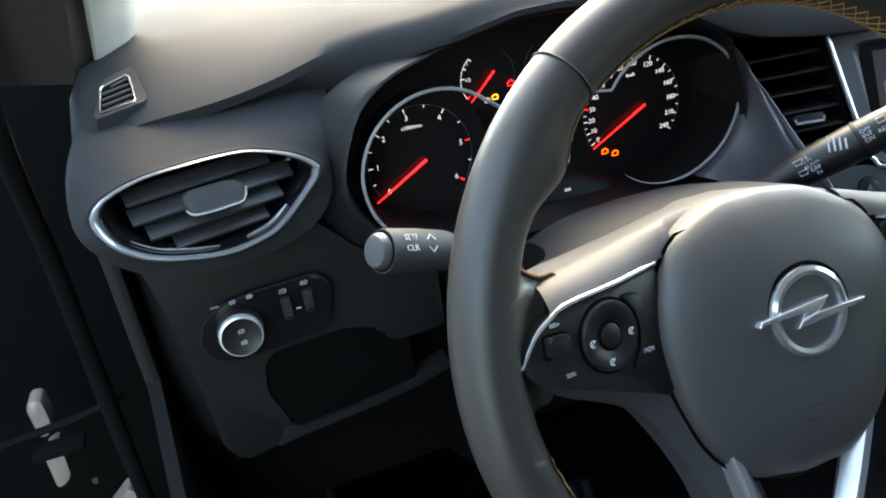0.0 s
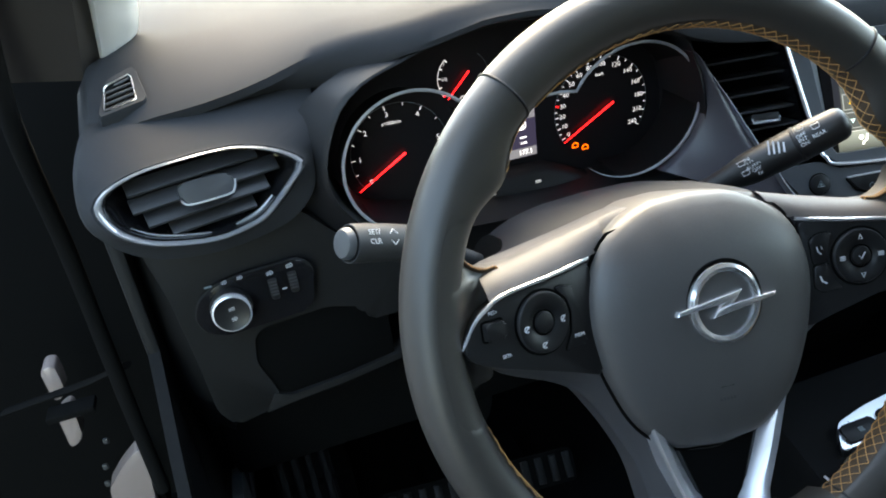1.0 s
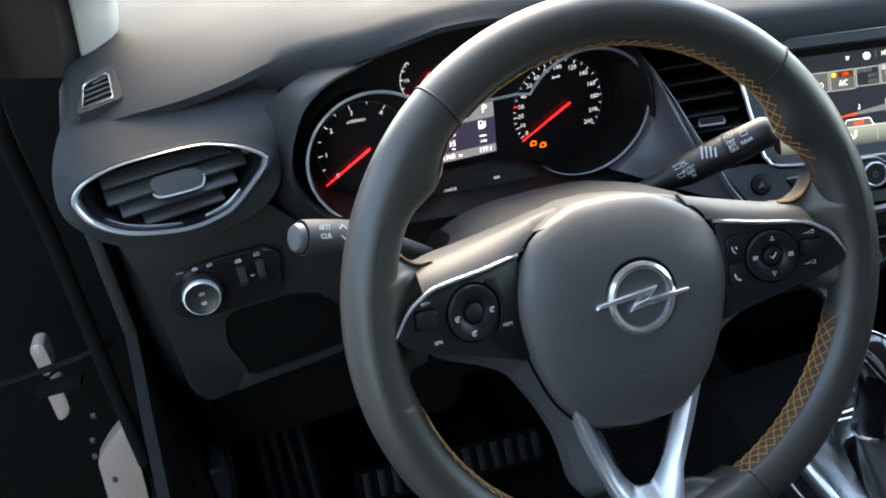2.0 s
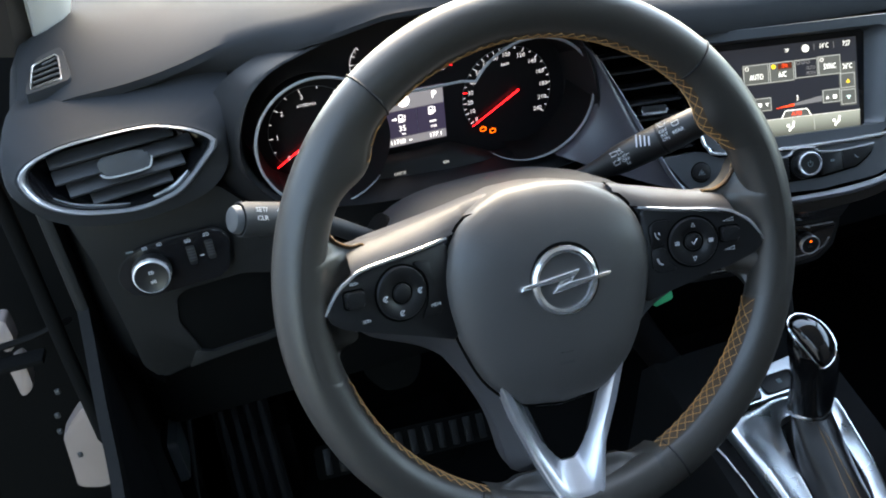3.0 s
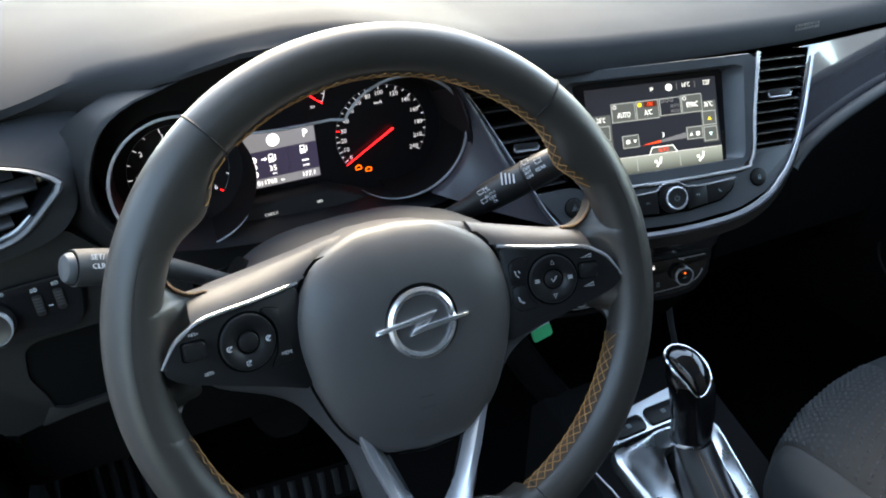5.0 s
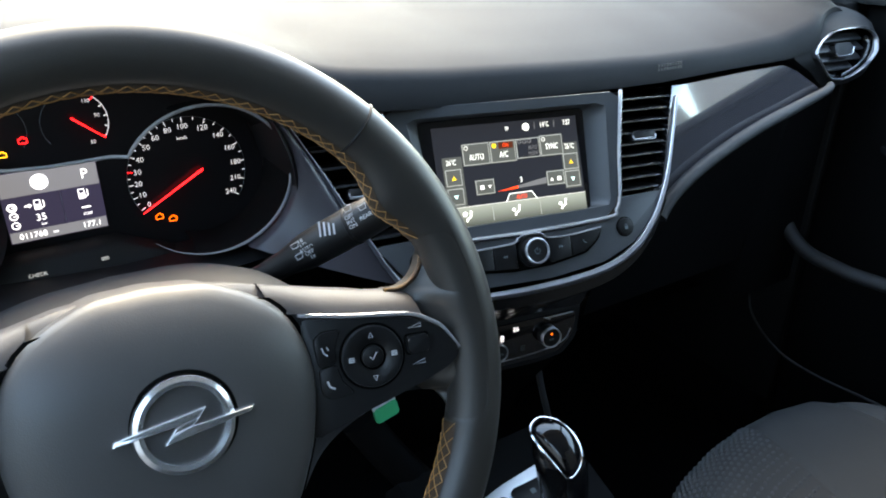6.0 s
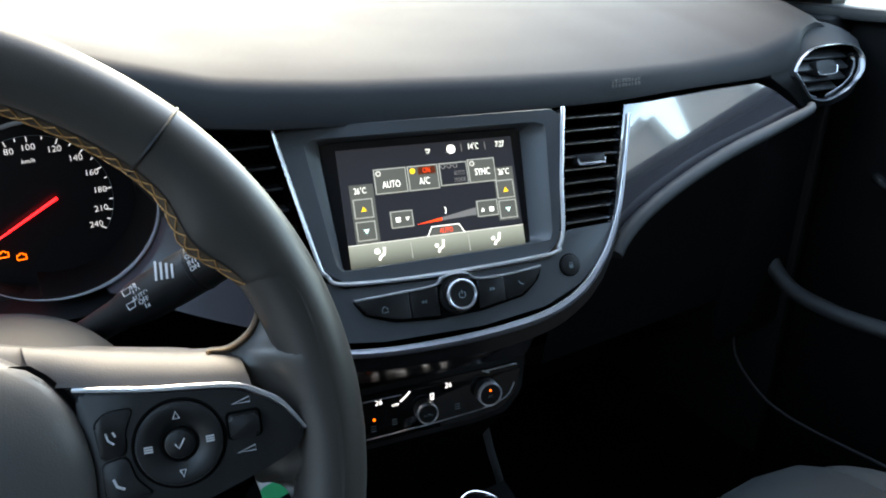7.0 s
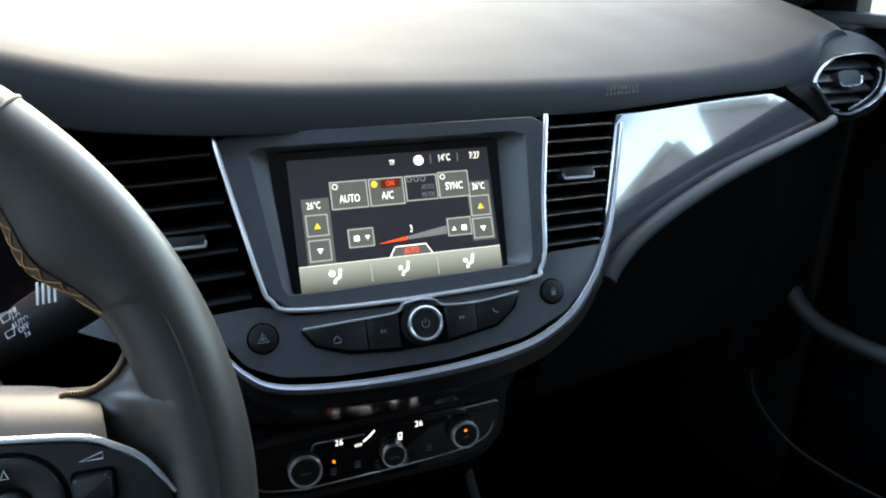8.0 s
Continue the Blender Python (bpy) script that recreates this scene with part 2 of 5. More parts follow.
part("door_seal", tube(smooth_path([(-.417, .40, .02), (-.417, .40, .40), (-.412, .39, .62), (-.400, .335, .76), (-.384, .315, .86), (-.365, .25, .95)], 8), .008, 10), RUBBER, car, "black rubber door seal")
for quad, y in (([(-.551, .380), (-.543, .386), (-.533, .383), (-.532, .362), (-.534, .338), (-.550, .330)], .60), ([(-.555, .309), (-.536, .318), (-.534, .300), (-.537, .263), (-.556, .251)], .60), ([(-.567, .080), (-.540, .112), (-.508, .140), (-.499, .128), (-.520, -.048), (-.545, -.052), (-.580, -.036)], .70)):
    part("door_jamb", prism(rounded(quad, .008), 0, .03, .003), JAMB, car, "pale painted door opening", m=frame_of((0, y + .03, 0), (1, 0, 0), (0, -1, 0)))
part("b_pillar", box(-.48, -.78, 0, -.42, -.62, 1.2, .01), HARD, car)
# left rear closed to the roof, out of view, to hold light back
part("rear_side", box(-.52, -1.3, 0, -.47, -.78, 1.24, .01), DARK, car, "added dark panel, out of view, closing the left rear window")
part("rear_side", box(1.10, -1.3, 0, 1.15, -.78, .78, .01), DARK, car, "dark rear side under the window")
part("b_pillar", box(1.08, -.78, 0, 1.14, -.62, 1.2, .01), HARD, car)
part("roof_rail", box(.93, -1.3, 1.10, 1.0, .02, 1.22, .02), LINER, car)
# hinge and check strap between the door and the pillar
hinge = thing("door_hinge", "black steel door hinge with check strap", "hinge")
part("strap", tube([(-.41, .42, .468), (-.47, .50, .41), (-.60, .58, .35)], .008, 8, flat=.5), RUBBER, hinge)
part("bolt", prism(circle(0, 0, .008, 12), 0, .008, .002), HARD, hinge, "small dark steel bolt", m=frame_of((-.418, .412, .475), (0, 1, 0), (-.6, -.8, 0)))
part("bracket", box(-.56, .57, .318, -.50, .60, .328, .003), RUBBER, hinge)
for x, z in ((-.530, .205), (-.545, .160), (-.552, .128), (-.540, .070)):
    part("clip", box(x - .004, .655, z - .005, x + .004, .66, z + .005, .002), HARD, hinge, "small dark metal clip")
door = thing("driver_door", "open driver's door with dark inner trim", "car door")
DD = frame_of((-.575, .58, 0), (-.80, -.60, 0), (.60, -.80, 0))
part("inner_panel", prism(rounded([(0, .08), (1.0, .08), (1.0, .74), (.75, .77), (0, .74)], .04), -.07, 0, .012), FOOT, door, m=DD)
part("armrest", prism(rounded([(.30, .46), (.85, .50), (.85, .56), (.30, .53)], .02), 0, .05, .015), BLACKP, door, m=DD)
part("window_frame", tube([(.0, .74, -.03), (.22, .84, -.03), (.55, 1.08, -.03), (.95, 1.12, -.03), (1.0, .75, -.03)], .022, 10), RUBBER, door, m=DD)
# passenger door
pdoor = thing("passenger_door", "closed front passenger door with dark inner trim", "car door")
# door trim in the near-black that carries its shade
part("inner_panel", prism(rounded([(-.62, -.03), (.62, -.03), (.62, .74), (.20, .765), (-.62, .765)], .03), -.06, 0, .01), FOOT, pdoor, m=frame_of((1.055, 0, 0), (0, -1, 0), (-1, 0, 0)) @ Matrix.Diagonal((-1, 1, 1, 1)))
part("pull_handle", tube(smooth_path([(1.00, .305, .452), (.97, .290, .436), (.965, .250, .408), (.965, .200, .400), (.97, .150, .398), (.985, .05, .405), (1.03, -.04, .42)], 6), .0125, 12, flat=.8), HARD, pdoor, "dark grey pull handle")
part("map_pocket", tube(smooth_path([(1.0, .345, .300), (.975, .318, .262), (.97, .261, .224), (.97, .192, .213), (.97, .06, .221), (.98, -.2, .225)], 6), .0020, 8), HARD, pdoor, "thin edge of the door pocket")
part("release_handle", tube([(1.03, .205, .568), (1.01, .17, .562), (1.02, .10, .556)], .007, 8), SATIN, pdoor, "silver release handle")
part("mirror_corner", prism(rounded([(.318, .758), (.47, .775), (.47, .93), (.345, .93), (.322, .87)], .008), 0, .03, .004), BLACKP, pdoor, "black mirror corner", m=frame_of((1.075, 0, 0), (0, -1, 0), (-1, 0, 0)) @ Matrix.Diagonal((-1, 1, 1, 1)))
part("window_sill", box(1.03, -.62, .755, 1.10, .46, .772, .006), HARD, pdoor)

# ---- dashboard ----
CREASE = [(-.352, .735), (-.345, .752), (-.33, .765), (-.30, .772), (-.23, .776), (-.19, .781), (-.165, .785), (-.118, .792), (-.071, .80), (0, .803), (.05, .80), (.1, .79), (.15, .775), (.21, .759), (.25, .754), (.31, .748), (.376, .744), (.475, .738), (.595, .733), (.7, .732), (.80, .737), (.88, .754), (.95, .762), (.99, .757), (1.005, .735)]
BAND = [(-.352, .71), (-.34, .728), (-.30, .738), (-.20, .745), (-.16, .752), (-.11, .775), (-.04, .788), (0, .788), (.05, .780), (.1, .765), (.14, .745), (.17, .735), (.2, .730), (.244, .724), (.306, .719), (.37, .715), (.47, .712), (.585, .709), (.694, .711), (.80, .711), (.84, .716), (.88, .730), (.95, .738), (1.005, .71)]
FAR = [(-.352, .765), (-.335, .785), (-.31, .797), (-.28, .803), (-.1, .815), (.05, .812), (.2, .79), (.4, .782), (.9, .80), (.96, .80), (.985, .79), (1.005, .77)]
dash = thing("dashboard", "dark grey soft-touch dashboard with a hood over the dials", "dashboard")


def ease(x, a, b):
    t = min(1, max(0, (x - a) / (b - a)))
    return t * t * (3 - 2 * t)


rings = []
NX = 110
for i in range(NX + 1):
    x = -.352 + 1.357 * i / NX
    zc, zb, zf = interp(x, CREASE), interp(x, BAND), interp(x, FAR)
    k = ease(x, -.27, -.10) * (1 - ease(x, .84, 1.0))     # 1: a creased front edge, 0: rounded off
    yc = 0.247 + .052 * (1 - ease(x, -.20, -.08)) + .052 * ease(x, .86, 1.0)
    sharp = [(.32, zb - .012), (yc - .006, zb - .002), (yc - .012, zb), (yc - .012, zb + .004), (yc - .006, zc - .007), (yc - .001, zc - .001), (yc + .009, zc + .0025), (yc + .05, zc + .165 * (zf - zc) + .004), (yc + .16, zc + (zf - zc) * .6), (.6, zf), (.85, zf), (1.08, zf - .02), (1.085, .60)]
    soft = [(.35, zb - .012), (.34, zb - .008), (.32, zb - .002), (.30, zb + .006), (.275, zb + .014), (.273, zb + .021), (.287, zb + .029), (.319, zb + .042), (.36, zb + .057), (.6, zf), (.85, zf), (1.08, zf - .02), (1.085, .60)]
    rings.append([(x, s[0] * k + r[0] * (1 - k), s[1] * k + r[1] * (1 - k)) for s, r in zip(sharp, soft)])
part("upper_pad", loft(rings, closed=False), SOFT, dash, "dark grey grained upper pad")
for s in (0, 1):
    x = -.350 if s == 0 else 1.003
    part("end_cover", box(-.37, .60, -.02, -.34, 1.10, .72, .01) if s == 0 else box(.998, .29, -.02, 1.06, 1.10, .76, .01), FOOT, dash)
    part("end_cover", box(x - .006, .27, .10, x + .006, .80, .70, .004), KNEE, dash)
OPEN = [(-.181, .68), (-.181, .70), (-.175, .72), (-.162, .745), (-.14, .762), (-.11, .772), (-.075, .781), (-.04, .785), (0, .785), (.05, .778), (.097, .765), (.125, .755), (.142, .743), (.150, .727), (.160, .700), (.166, .665), (.155, .632), (.13, .612), (0, .615), (-.09, .622), (-.15, .638), (-.172, .66)]
OUTER = [(-.20, .60), (-.205, .70), (-.195, .735), (-.17, .757), (-.118, .777), (-.071, .786), (0, .788), (.05, .785), (.1, .774), (.14, .757), (.160, .735), (.17, .72), (.19, .68), (.215, .63), (.21, .59), (0, .58), (-.15, .58)]
OPEN = [tuple(p)[:2] for p in smooth_path([(x, z, 0) for x, z in OPEN], 4, True)]
oc = (0.0, .69)


def about(outline, kx, kz, c=oc, n=96):
    return polar([(c[0] + (p[0] - c[0]) * kx, c[1] + (p[1] - c[1]) * kz) for p in outline], c, n)


part("binnacle", loft([[(x, .272, z) for x, z in polar([tuple(p)[:2] for p in smooth_path([(x, z, 0) for x, z in OUTER], 4, True)], oc, 96)], [(x, .247, z) for x, z in about(OPEN, 1.02, 1.01)], [(x, .243, z) for x, z in about(OPEN, 1.005, 1.0)], [(x, .242, z) for x, z in about(OPEN, .99, .985)], [(x, .255, z) for x, z in about(OPEN, .975, .955)], [(x, .312, z) for x, z in about(OPEN, .95, .93)]]), BLACKP, dash, "dark hood round the dials")
VENT = [(-.3400, .7205), (-.3310, .7292), (-.3085, .7347), (-.2810, .7356), (-.2560, .7351), (-.2390, .7330), (-.2175, .7258), (-.2030, .7172), (-.1990, .7112), (-.2060, .7035), (-.2290, .6840), (-.2450, .6776), (-.2720, .6758), (-.3060, .6845), (-.3245, .6950), (-.3360, .7085)]
VENT = [tuple(p)[:2] for p in smooth_path([(x, z, 0) for x, z in VENT], 4, True)]
POD = [(-.27, .785), (-.32, .772), (-.345, .757), (-.354, .738), (-.356, .715), (-.349, .698), (-.336, .682), (-.318, .670), (-.295, .6625), (-.262, .6585), (-.225, .662), (-.203, .670), (-.187, .688), (-.183, .714), (-.174, .742), (-.168, .762), (-.19, .773), (-.23, .779)]
POD = [tuple(p)[:2] for p in smooth_path([(x, z, 0) for x, z in POD], 4, True)]
POD_R = [(-.27, .758), (-.32, .757), (-.345, .752), (-.354, .738), (-.356, .712), (-.347, .692), (-.337, .675), (-.318, .667), (-.2855, .663), (-.2430, .6630), (-.2257, .6690), (-.1946, .6895), (-.1690, .7015), (-.1540, .712), (-.150, .735), (-.165, .752), (-.21, .757)]
POD_R = [tuple(p)[:2] for p in smooth_path([(x, z, 0) for x, z in POD_R], 4, True)]
POD = [(x, min(z, .760)) for x, z in POD]
pc = (-.27, .708)


def pod_y(x, z):
    return .226 + .20 * (x + .27) + max(0, (z - .705)) * .5 + max(0, z - .738) * 1.2


def pod_ring(outline, dy, k=1.0, m=1, n=72):
    pts = [(x, pod_y(x, z) + dy, z) for x, z in polar([(pc[0] + (p[0] - pc[0]) * k, pc[1] + (p[1] - pc[1]) * k) for p in outline], pc, n)]
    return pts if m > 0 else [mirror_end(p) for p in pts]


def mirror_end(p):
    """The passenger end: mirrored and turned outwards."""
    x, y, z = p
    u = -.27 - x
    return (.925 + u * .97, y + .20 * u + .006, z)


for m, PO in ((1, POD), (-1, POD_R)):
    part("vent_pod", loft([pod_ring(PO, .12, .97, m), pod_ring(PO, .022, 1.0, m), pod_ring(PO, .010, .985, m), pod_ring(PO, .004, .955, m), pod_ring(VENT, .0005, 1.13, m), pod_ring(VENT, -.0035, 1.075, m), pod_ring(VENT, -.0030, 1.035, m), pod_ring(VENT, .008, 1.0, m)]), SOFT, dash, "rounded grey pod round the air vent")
# cheek between the speed dial and the centre vent
cheek = []
edge_a = smooth_path([tuple(ST @ Vector((x, y, -.003))) for x, y in ((-.2075, .139), (-.203, .131), (-.183, .095), (-.163, .055), (-.147, .026), (-.137, .006), (-.125, -.012))], 4)
for i, p in enumerate(edge_a):
    q = radians(44 - 112 * i / (len(edge_a) - 1))
    b_ = Vector((.0975 + .0705 * math.cos(q), .2410, .685 + .0655 * math.sin(q)))
    cheek.append([tuple(p.lerp(b_, k / 6) + Vector((0, -.006 * math.sin(math.pi * k / 6), 0))) for k in range(7)] + [(b_.x - .0025, b_.y + .003, b_.z), (b_.x - .004, b_.y + .014, b_.z)])
part("cheek", loft(cheek, closed=False), CHEEK, dash, "satin grey cheek beside the dials")
# knee panel with its open cubby, whose shade is a black block
KN = frame_of((0, .252, 0), (1, 0, 0), (0, -1, 0))
part("knee_panel", prism(rounded([(-.332, .672), (-.322, .62), (-.317, .56), (-.314, .50), (-.302, .480), (-.258, .490), (-.262, .512), (-.271, .538), (-.267, .564), (-.258, .572), (-.202, .575), (-.172, .566), (-.168, .55), (-.12, .55), (-.12, .612), (-.15, .622), (-.182, .642), (-.205, .668)], .006), -.02, 0, .003), KNEE, dash, "dark grey knee panel", m=KN)
part("knee_panel", prism(rounded([(-.275, .484), (-.252, .488), (-.200, .4925), (-.150, .500), (-.12, .508), (-.12, .5145), (-.150, .507), (-.200, .4995), (-.250, .496), (-.264, .503)], .003), -.02, .001, .003), KNEE, dash, m=KN)
part("cubby", box(-.285, .255, .485, -.15, .33, .585, .003), DARK, dash, "open cubby, its shade a flat black block")
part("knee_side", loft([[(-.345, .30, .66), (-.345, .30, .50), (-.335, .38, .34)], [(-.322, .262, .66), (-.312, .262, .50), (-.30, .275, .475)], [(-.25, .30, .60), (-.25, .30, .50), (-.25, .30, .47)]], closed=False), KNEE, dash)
# block behind the panels, black for the shade under the dash
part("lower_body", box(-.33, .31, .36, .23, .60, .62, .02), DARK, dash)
part("side_kick", prism(rounded([(.0, .0), (.60, .0), (.60, .64), (.335, .64), (.326, .624), (.290, .585), (.250, .545), (.205, .505), (.165, .460), (.05, .37), (.0, .25)], .015), 0, .01, .003), FOOT, dash, "dark grey side panel by the footwell, coloured as in deep shade", m=frame_of((-.355, 0, 0), (0, 1, 0), (1, 0, 0)))

# glossy decor and glovebox
DT = frame_of((0, .215, .70), (1, 0, 0), (-.02, -math.cos(radians(19)), math.sin(radians(19))))


part("decor_panel", prism(rounded([(.5644, .0095), (.6033, .0090), (.7012, .0112), (.7677, .0110), (.7909, .0025), (.826, -.018), (.838, -.028), (.7527, -.044), (.6627, -.061), (.5901, -.081), (.5461, -.106), (.522, -.130), (.5399, -.061), (.5531, -.0306)], .003), -.01, 0, .0012), TRIMM, dash, "high-gloss grey decor panel", m=DT)
ridge = smooth_path([(.845, .200, .682), (.825, .192, .679), (.771, .190, .668), (.689, .186, .653), (.615, .181, .633), (.565, .176, .614), (.540, .172, .599), (.527, .168, .588)], 8)
part("ridge", tube(ridge, [.0045 + .003 * min(1, i / 20) for i in range(len(ridge))], 12, flat=.9), HARD, dash, "rounded ridge over the glovebox")
gl = []
for i in range(25):
    t = i / 24
    p = ridge[round(t * (len(ridge) - 1))]
    gl.append([tuple(p), (p[0] + .004, p[1] + .012, p[2] - .010), (p[0] + .012, p[1] + .05, p[2] - .04), (p[0] + .03, .275, .50), (p[0] + .03, .29, .40), (p[0] + .03, .42, .33)])
# lid and end painted near-black for the shade under the dash
part("glovebox", loft(gl, closed=False), FOOT, dash, "dark grey glovebox lid under the decor panel, coloured as in deep shade")
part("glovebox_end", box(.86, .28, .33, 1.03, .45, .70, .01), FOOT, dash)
# black underside: the shade below the glovebox is in its colour
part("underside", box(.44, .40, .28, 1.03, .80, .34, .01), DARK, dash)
bars = bmesh.new()
rb = random.Random(4)
for i in range(9):
    for j in range(2):
        x = .571 + i * .0042
        w = rb.uniform(.0022, .0034)
        bmesh.ops.create_cube(bars, size=1.0, matrix=T(x + w / 2, .0008 - j * .004, .0002) @ Matrix.Diagonal((w, .0027, .0004, 1)))
part("airbag_mark", bars, AMBERP, dash, "small dark lettering on the pad", smooth=False, m=frame_of((0, .2344, .7265), (1, 0, 0), (0, -1, .12)))


# ---- air vents at both ends ----
def span(outline, z):
    """The left and right x of an outline at height z."""
    xs = []
    k = len(outline)
    for i in range(k):
        (x1, z1), (x2, z2) = outline[i], outline[(i + 1) % k]
        if (z1 - z) * (z2 - z) < 0:
            xs.append(x1 + (x2 - x1) * (z - z1) / (z2 - z1))
    return min(xs), max(xs)


def end_vent(m):
    """A six-sided vent: double chrome frame, black throat with bars for its reflections, four slats and a tab."""
    v = thing("air_vent", "six-sided air vent with chrome frame and dark slats", "air vent", group="air vents")
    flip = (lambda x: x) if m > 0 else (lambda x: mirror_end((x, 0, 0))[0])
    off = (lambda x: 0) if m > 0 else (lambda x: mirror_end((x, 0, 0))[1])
    part("chrome_frame", loft([pod_ring(VENT, d, k, m, 96) for k, d in ((1.052, .002), (1.048, -.0036), (1.030, -.0056), (1.004, -.0054), (.982, -.0030), (.976, .002))]), DARKCHROME, v, "chrome frame")
    part("inner_frame", loft([pod_ring(VENT, d, k, m, 96) for k, d in ((.976, .002), (.972, -.0012), (.955, -.0018), (.944, .0010), (.940, .006))]), GLOSS, v, "glossy black inner frame")
    part("housing", loft([pod_ring(VENT, .004, .945, m), pod_ring(VENT, .010, .91, m), pod_ring(VENT, .05, .84, m)], cap1=True), GLOSS, v, "glossy black housing")
    ring = pod_ring(VENT, .0035, .918, m, 96)
    # thin metal bars stand in for reflections on the gloss black
    for a0, a1, r in ((50, 71, .0010), (79, 92, .0015)):
        part("throat_reflection", tube(ring[a0:a1], [r * math.sin(math.pi * (k + .6) / (a1 - a0 + .2)) ** .4 for k in range(a1 - a0)], 8, up=(0, 1, 0)), DARKCHROME, v, "reflection in the glossy throat, shaped as a bright bar")
    for z in (.6890, .7005, .7120, .7235):
        x0, x1 = span(VENT, z)
        x0, x1 = x0 + .014, x1 - .015
        hw = (x1 - x0) / 2 * (1 if m > 0 else .95)
        b = box(-hw, -.0072, -.0016, hw, .0072, .0016, .0012, 2)
        part("slat", b, SLAT, v, m=pose(flip((x0 + x1) / 2), pod_y((x0 + x1) / 2, z) + off((x0 + x1) / 2) + .012, z, 32, -1.5 * m, 11 if m > 0 else 0))
    xm = -.268
    TB = frame_of((flip(xm), pod_y(xm, .7125) + off(xm) + .001, .7125), (1, .19 if m > 0 else 0, 0), (.12 * m, -1, .42))
    tab = [(-.0205, .0035), (-.0180, .0082), (.0085, .0082), (.0175, .0060), (.0205, .0005), (.0180, -.0055), (.0125, -.0083), (-.0145, -.0078), (-.0200, -.0035)]
    part("tab", prism(rounded(tab, .004), -.012, 0, .0018), HARD, v, m=TB)
    edge = [(.0208, .0005, .0003), (.0183, -.0058, .0004), (.0125, -.0087, .0004), (-.0145, -.0082, .0004), (-.0205, -.0037, .0003)]
    part("tab_edge", tube(smooth_path(edge, 5), .0008, 6), ALU, v, "thin chrome edge", m=TB)
    return v


end_vent(1)
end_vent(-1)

# side window vent on the corner of the pad
sv = thing("window_vent", "small grey demister vent with slats", "air vent", group="air vents")
SV = frame_of((-.311, .3045, .7720), (.985, .17, .02), (-.05, -.38, .92))
svi = SV.inverted()


def on_sv(p):
    q = svi @ Vector(p)
    return (q.x, q.y)


outer = rounded([on_sv(p) for p in ((-.3310, .2752, .7617), (-.2955, .2880, .7670), (-.2945, .2935, .7690), (-.3005, .3330, .7855), (-.3215, .3205, .7802))], .005)
inner = rounded([on_sv(p) for p in ((-.3258, .2815, .7645), (-.3020, .2905, .7682), (-.3042, .3225, .7812), (-.3237, .3110, .7765))], .003)
svc = (sum(p[0] for p in inner) / len(inner), sum(p[1] for p in inner) / len(inner))
po, pi = polar(outer, svc, 48), polar(inner, svc, 48)
part("frame", loft([[(x * 1.06 - svc[0] * .06, y * 1.06 - svc[1] * .06, -.006) for x, y in po], [(x, y, .0030) for x, y in po], [(x * .96 + svc[0] * .04, y * .96 + svc[1] * .04, .0052) for x, y in po], [(x, y, .0050) for x, y in pi], [(x, y, .0005) for x, y in pi]], cap1=True), SOFT, sv, m=SV)
part("slot", prism(pi, .0006, .0012), DARK, sv, m=SV)
part("edge", tube([(x, y, .0052) for x, y in pi], .0006, 6, True), SATIN, sv, "thin silver edge", m=SV)
ys = [p[1] for p in pi]
for i in range(5):
    y = min(ys) + (max(ys) - min(ys)) * (i + .8) / 5.6
    x0, x1 = span(pi, y)
    part("slat", tube([(x0 + .001, y - .002, .0034), (x1 - .001, y + .003, .0034)], .0011, 8), HARD, sv, m=SV)

# ---- light switches ----
LS = frame_of((0, .246, 0), (1, 0, 0), (0, -1, .0))
switch = thing("light_switch_panel", "black light switch panel with chrome-ringed knob", "switch panel")
plate_out = rounded([(-.3065, .601), (-.300, .617), (-.286, .6265), (-.262, .6305), (-.216, .632), (-.2065, .622), (-.2115, .591), (-.221, .583), (-.286, .5795), (-.3015, .587)], .007)
part("plate", prism(plate_out, -.004, .004, .0015), FASCIA, switch, m=LS)
part("plate_rim", tube([(x, y, .0022) for x, y in plate_out], .0011, 6, True), KNEE, switch, "dark grey rim", m=LS)
KNB = frame_of((-.277, .240, .606), (1, 0, 0), (-.05, -1, .12))
knob = part("knob", loft([[(x, y, 0) for x, y in circle(0, 0, .0168)], [(x, y, .012) for x, y in circle(0, 0, .0156)], [(x, y, .0150) for x, y in circle(0, 0, .0140)], [(x, y, .0142) for x, y in circle(0, 0, .0124)]], cap1=True), BUTTON, switch, "black rotary knob", m=KNB)
part("ring", loft([[(r * math.cos(q), r * math.sin(q), w) for r, w in ((.0160, .0095), (.0160, .0120), (.0152, .0142), (.0140, .0148), (.0132, .0144))] for q in [2 * math.pi * k / 44 for k in range(45)]], closed=False), ALU, knob, "chrome ring", m=KNB)


def lamp_mark(x, y, z, parent, m, material, s=1.0):
    """A small lamp outline with three rays."""
    part("symbol", tube([(x + s * .0016 * math.cos(q), y + s * .0015 * math.sin(q), z) for q in (-1.57, -.9, -.3, .3, .9, 1.57)], .00028, 5, True), material, parent, m=m)
    for k in (-1, 0, 1):
        part("symbol", tube([(x - s * .0008, y + s * k * .0010, z), (x - s * .0026, y + s * k * .0010 - s * .0004, z)], .00024, 5), material, parent, m=m)


lamp_mark(.001, .0042, .0144, knob, KNB, WHITEP)
lamp_mark(.001, -.0045, .0144, knob, KNB, WHITEP)
lamp_mark(-.277, .6282, .0042, switch, LS, WHITEP)
lamp_mark(-.2645, .6290, .0042, switch, LS, WHITEP)
lamp_mark(-.241, .6262, .0042, switch, LS, WHITEP, 1.2)
lamp_mark(-.2245, .6285, .0042, switch, LS, WHITEP, 1.2)
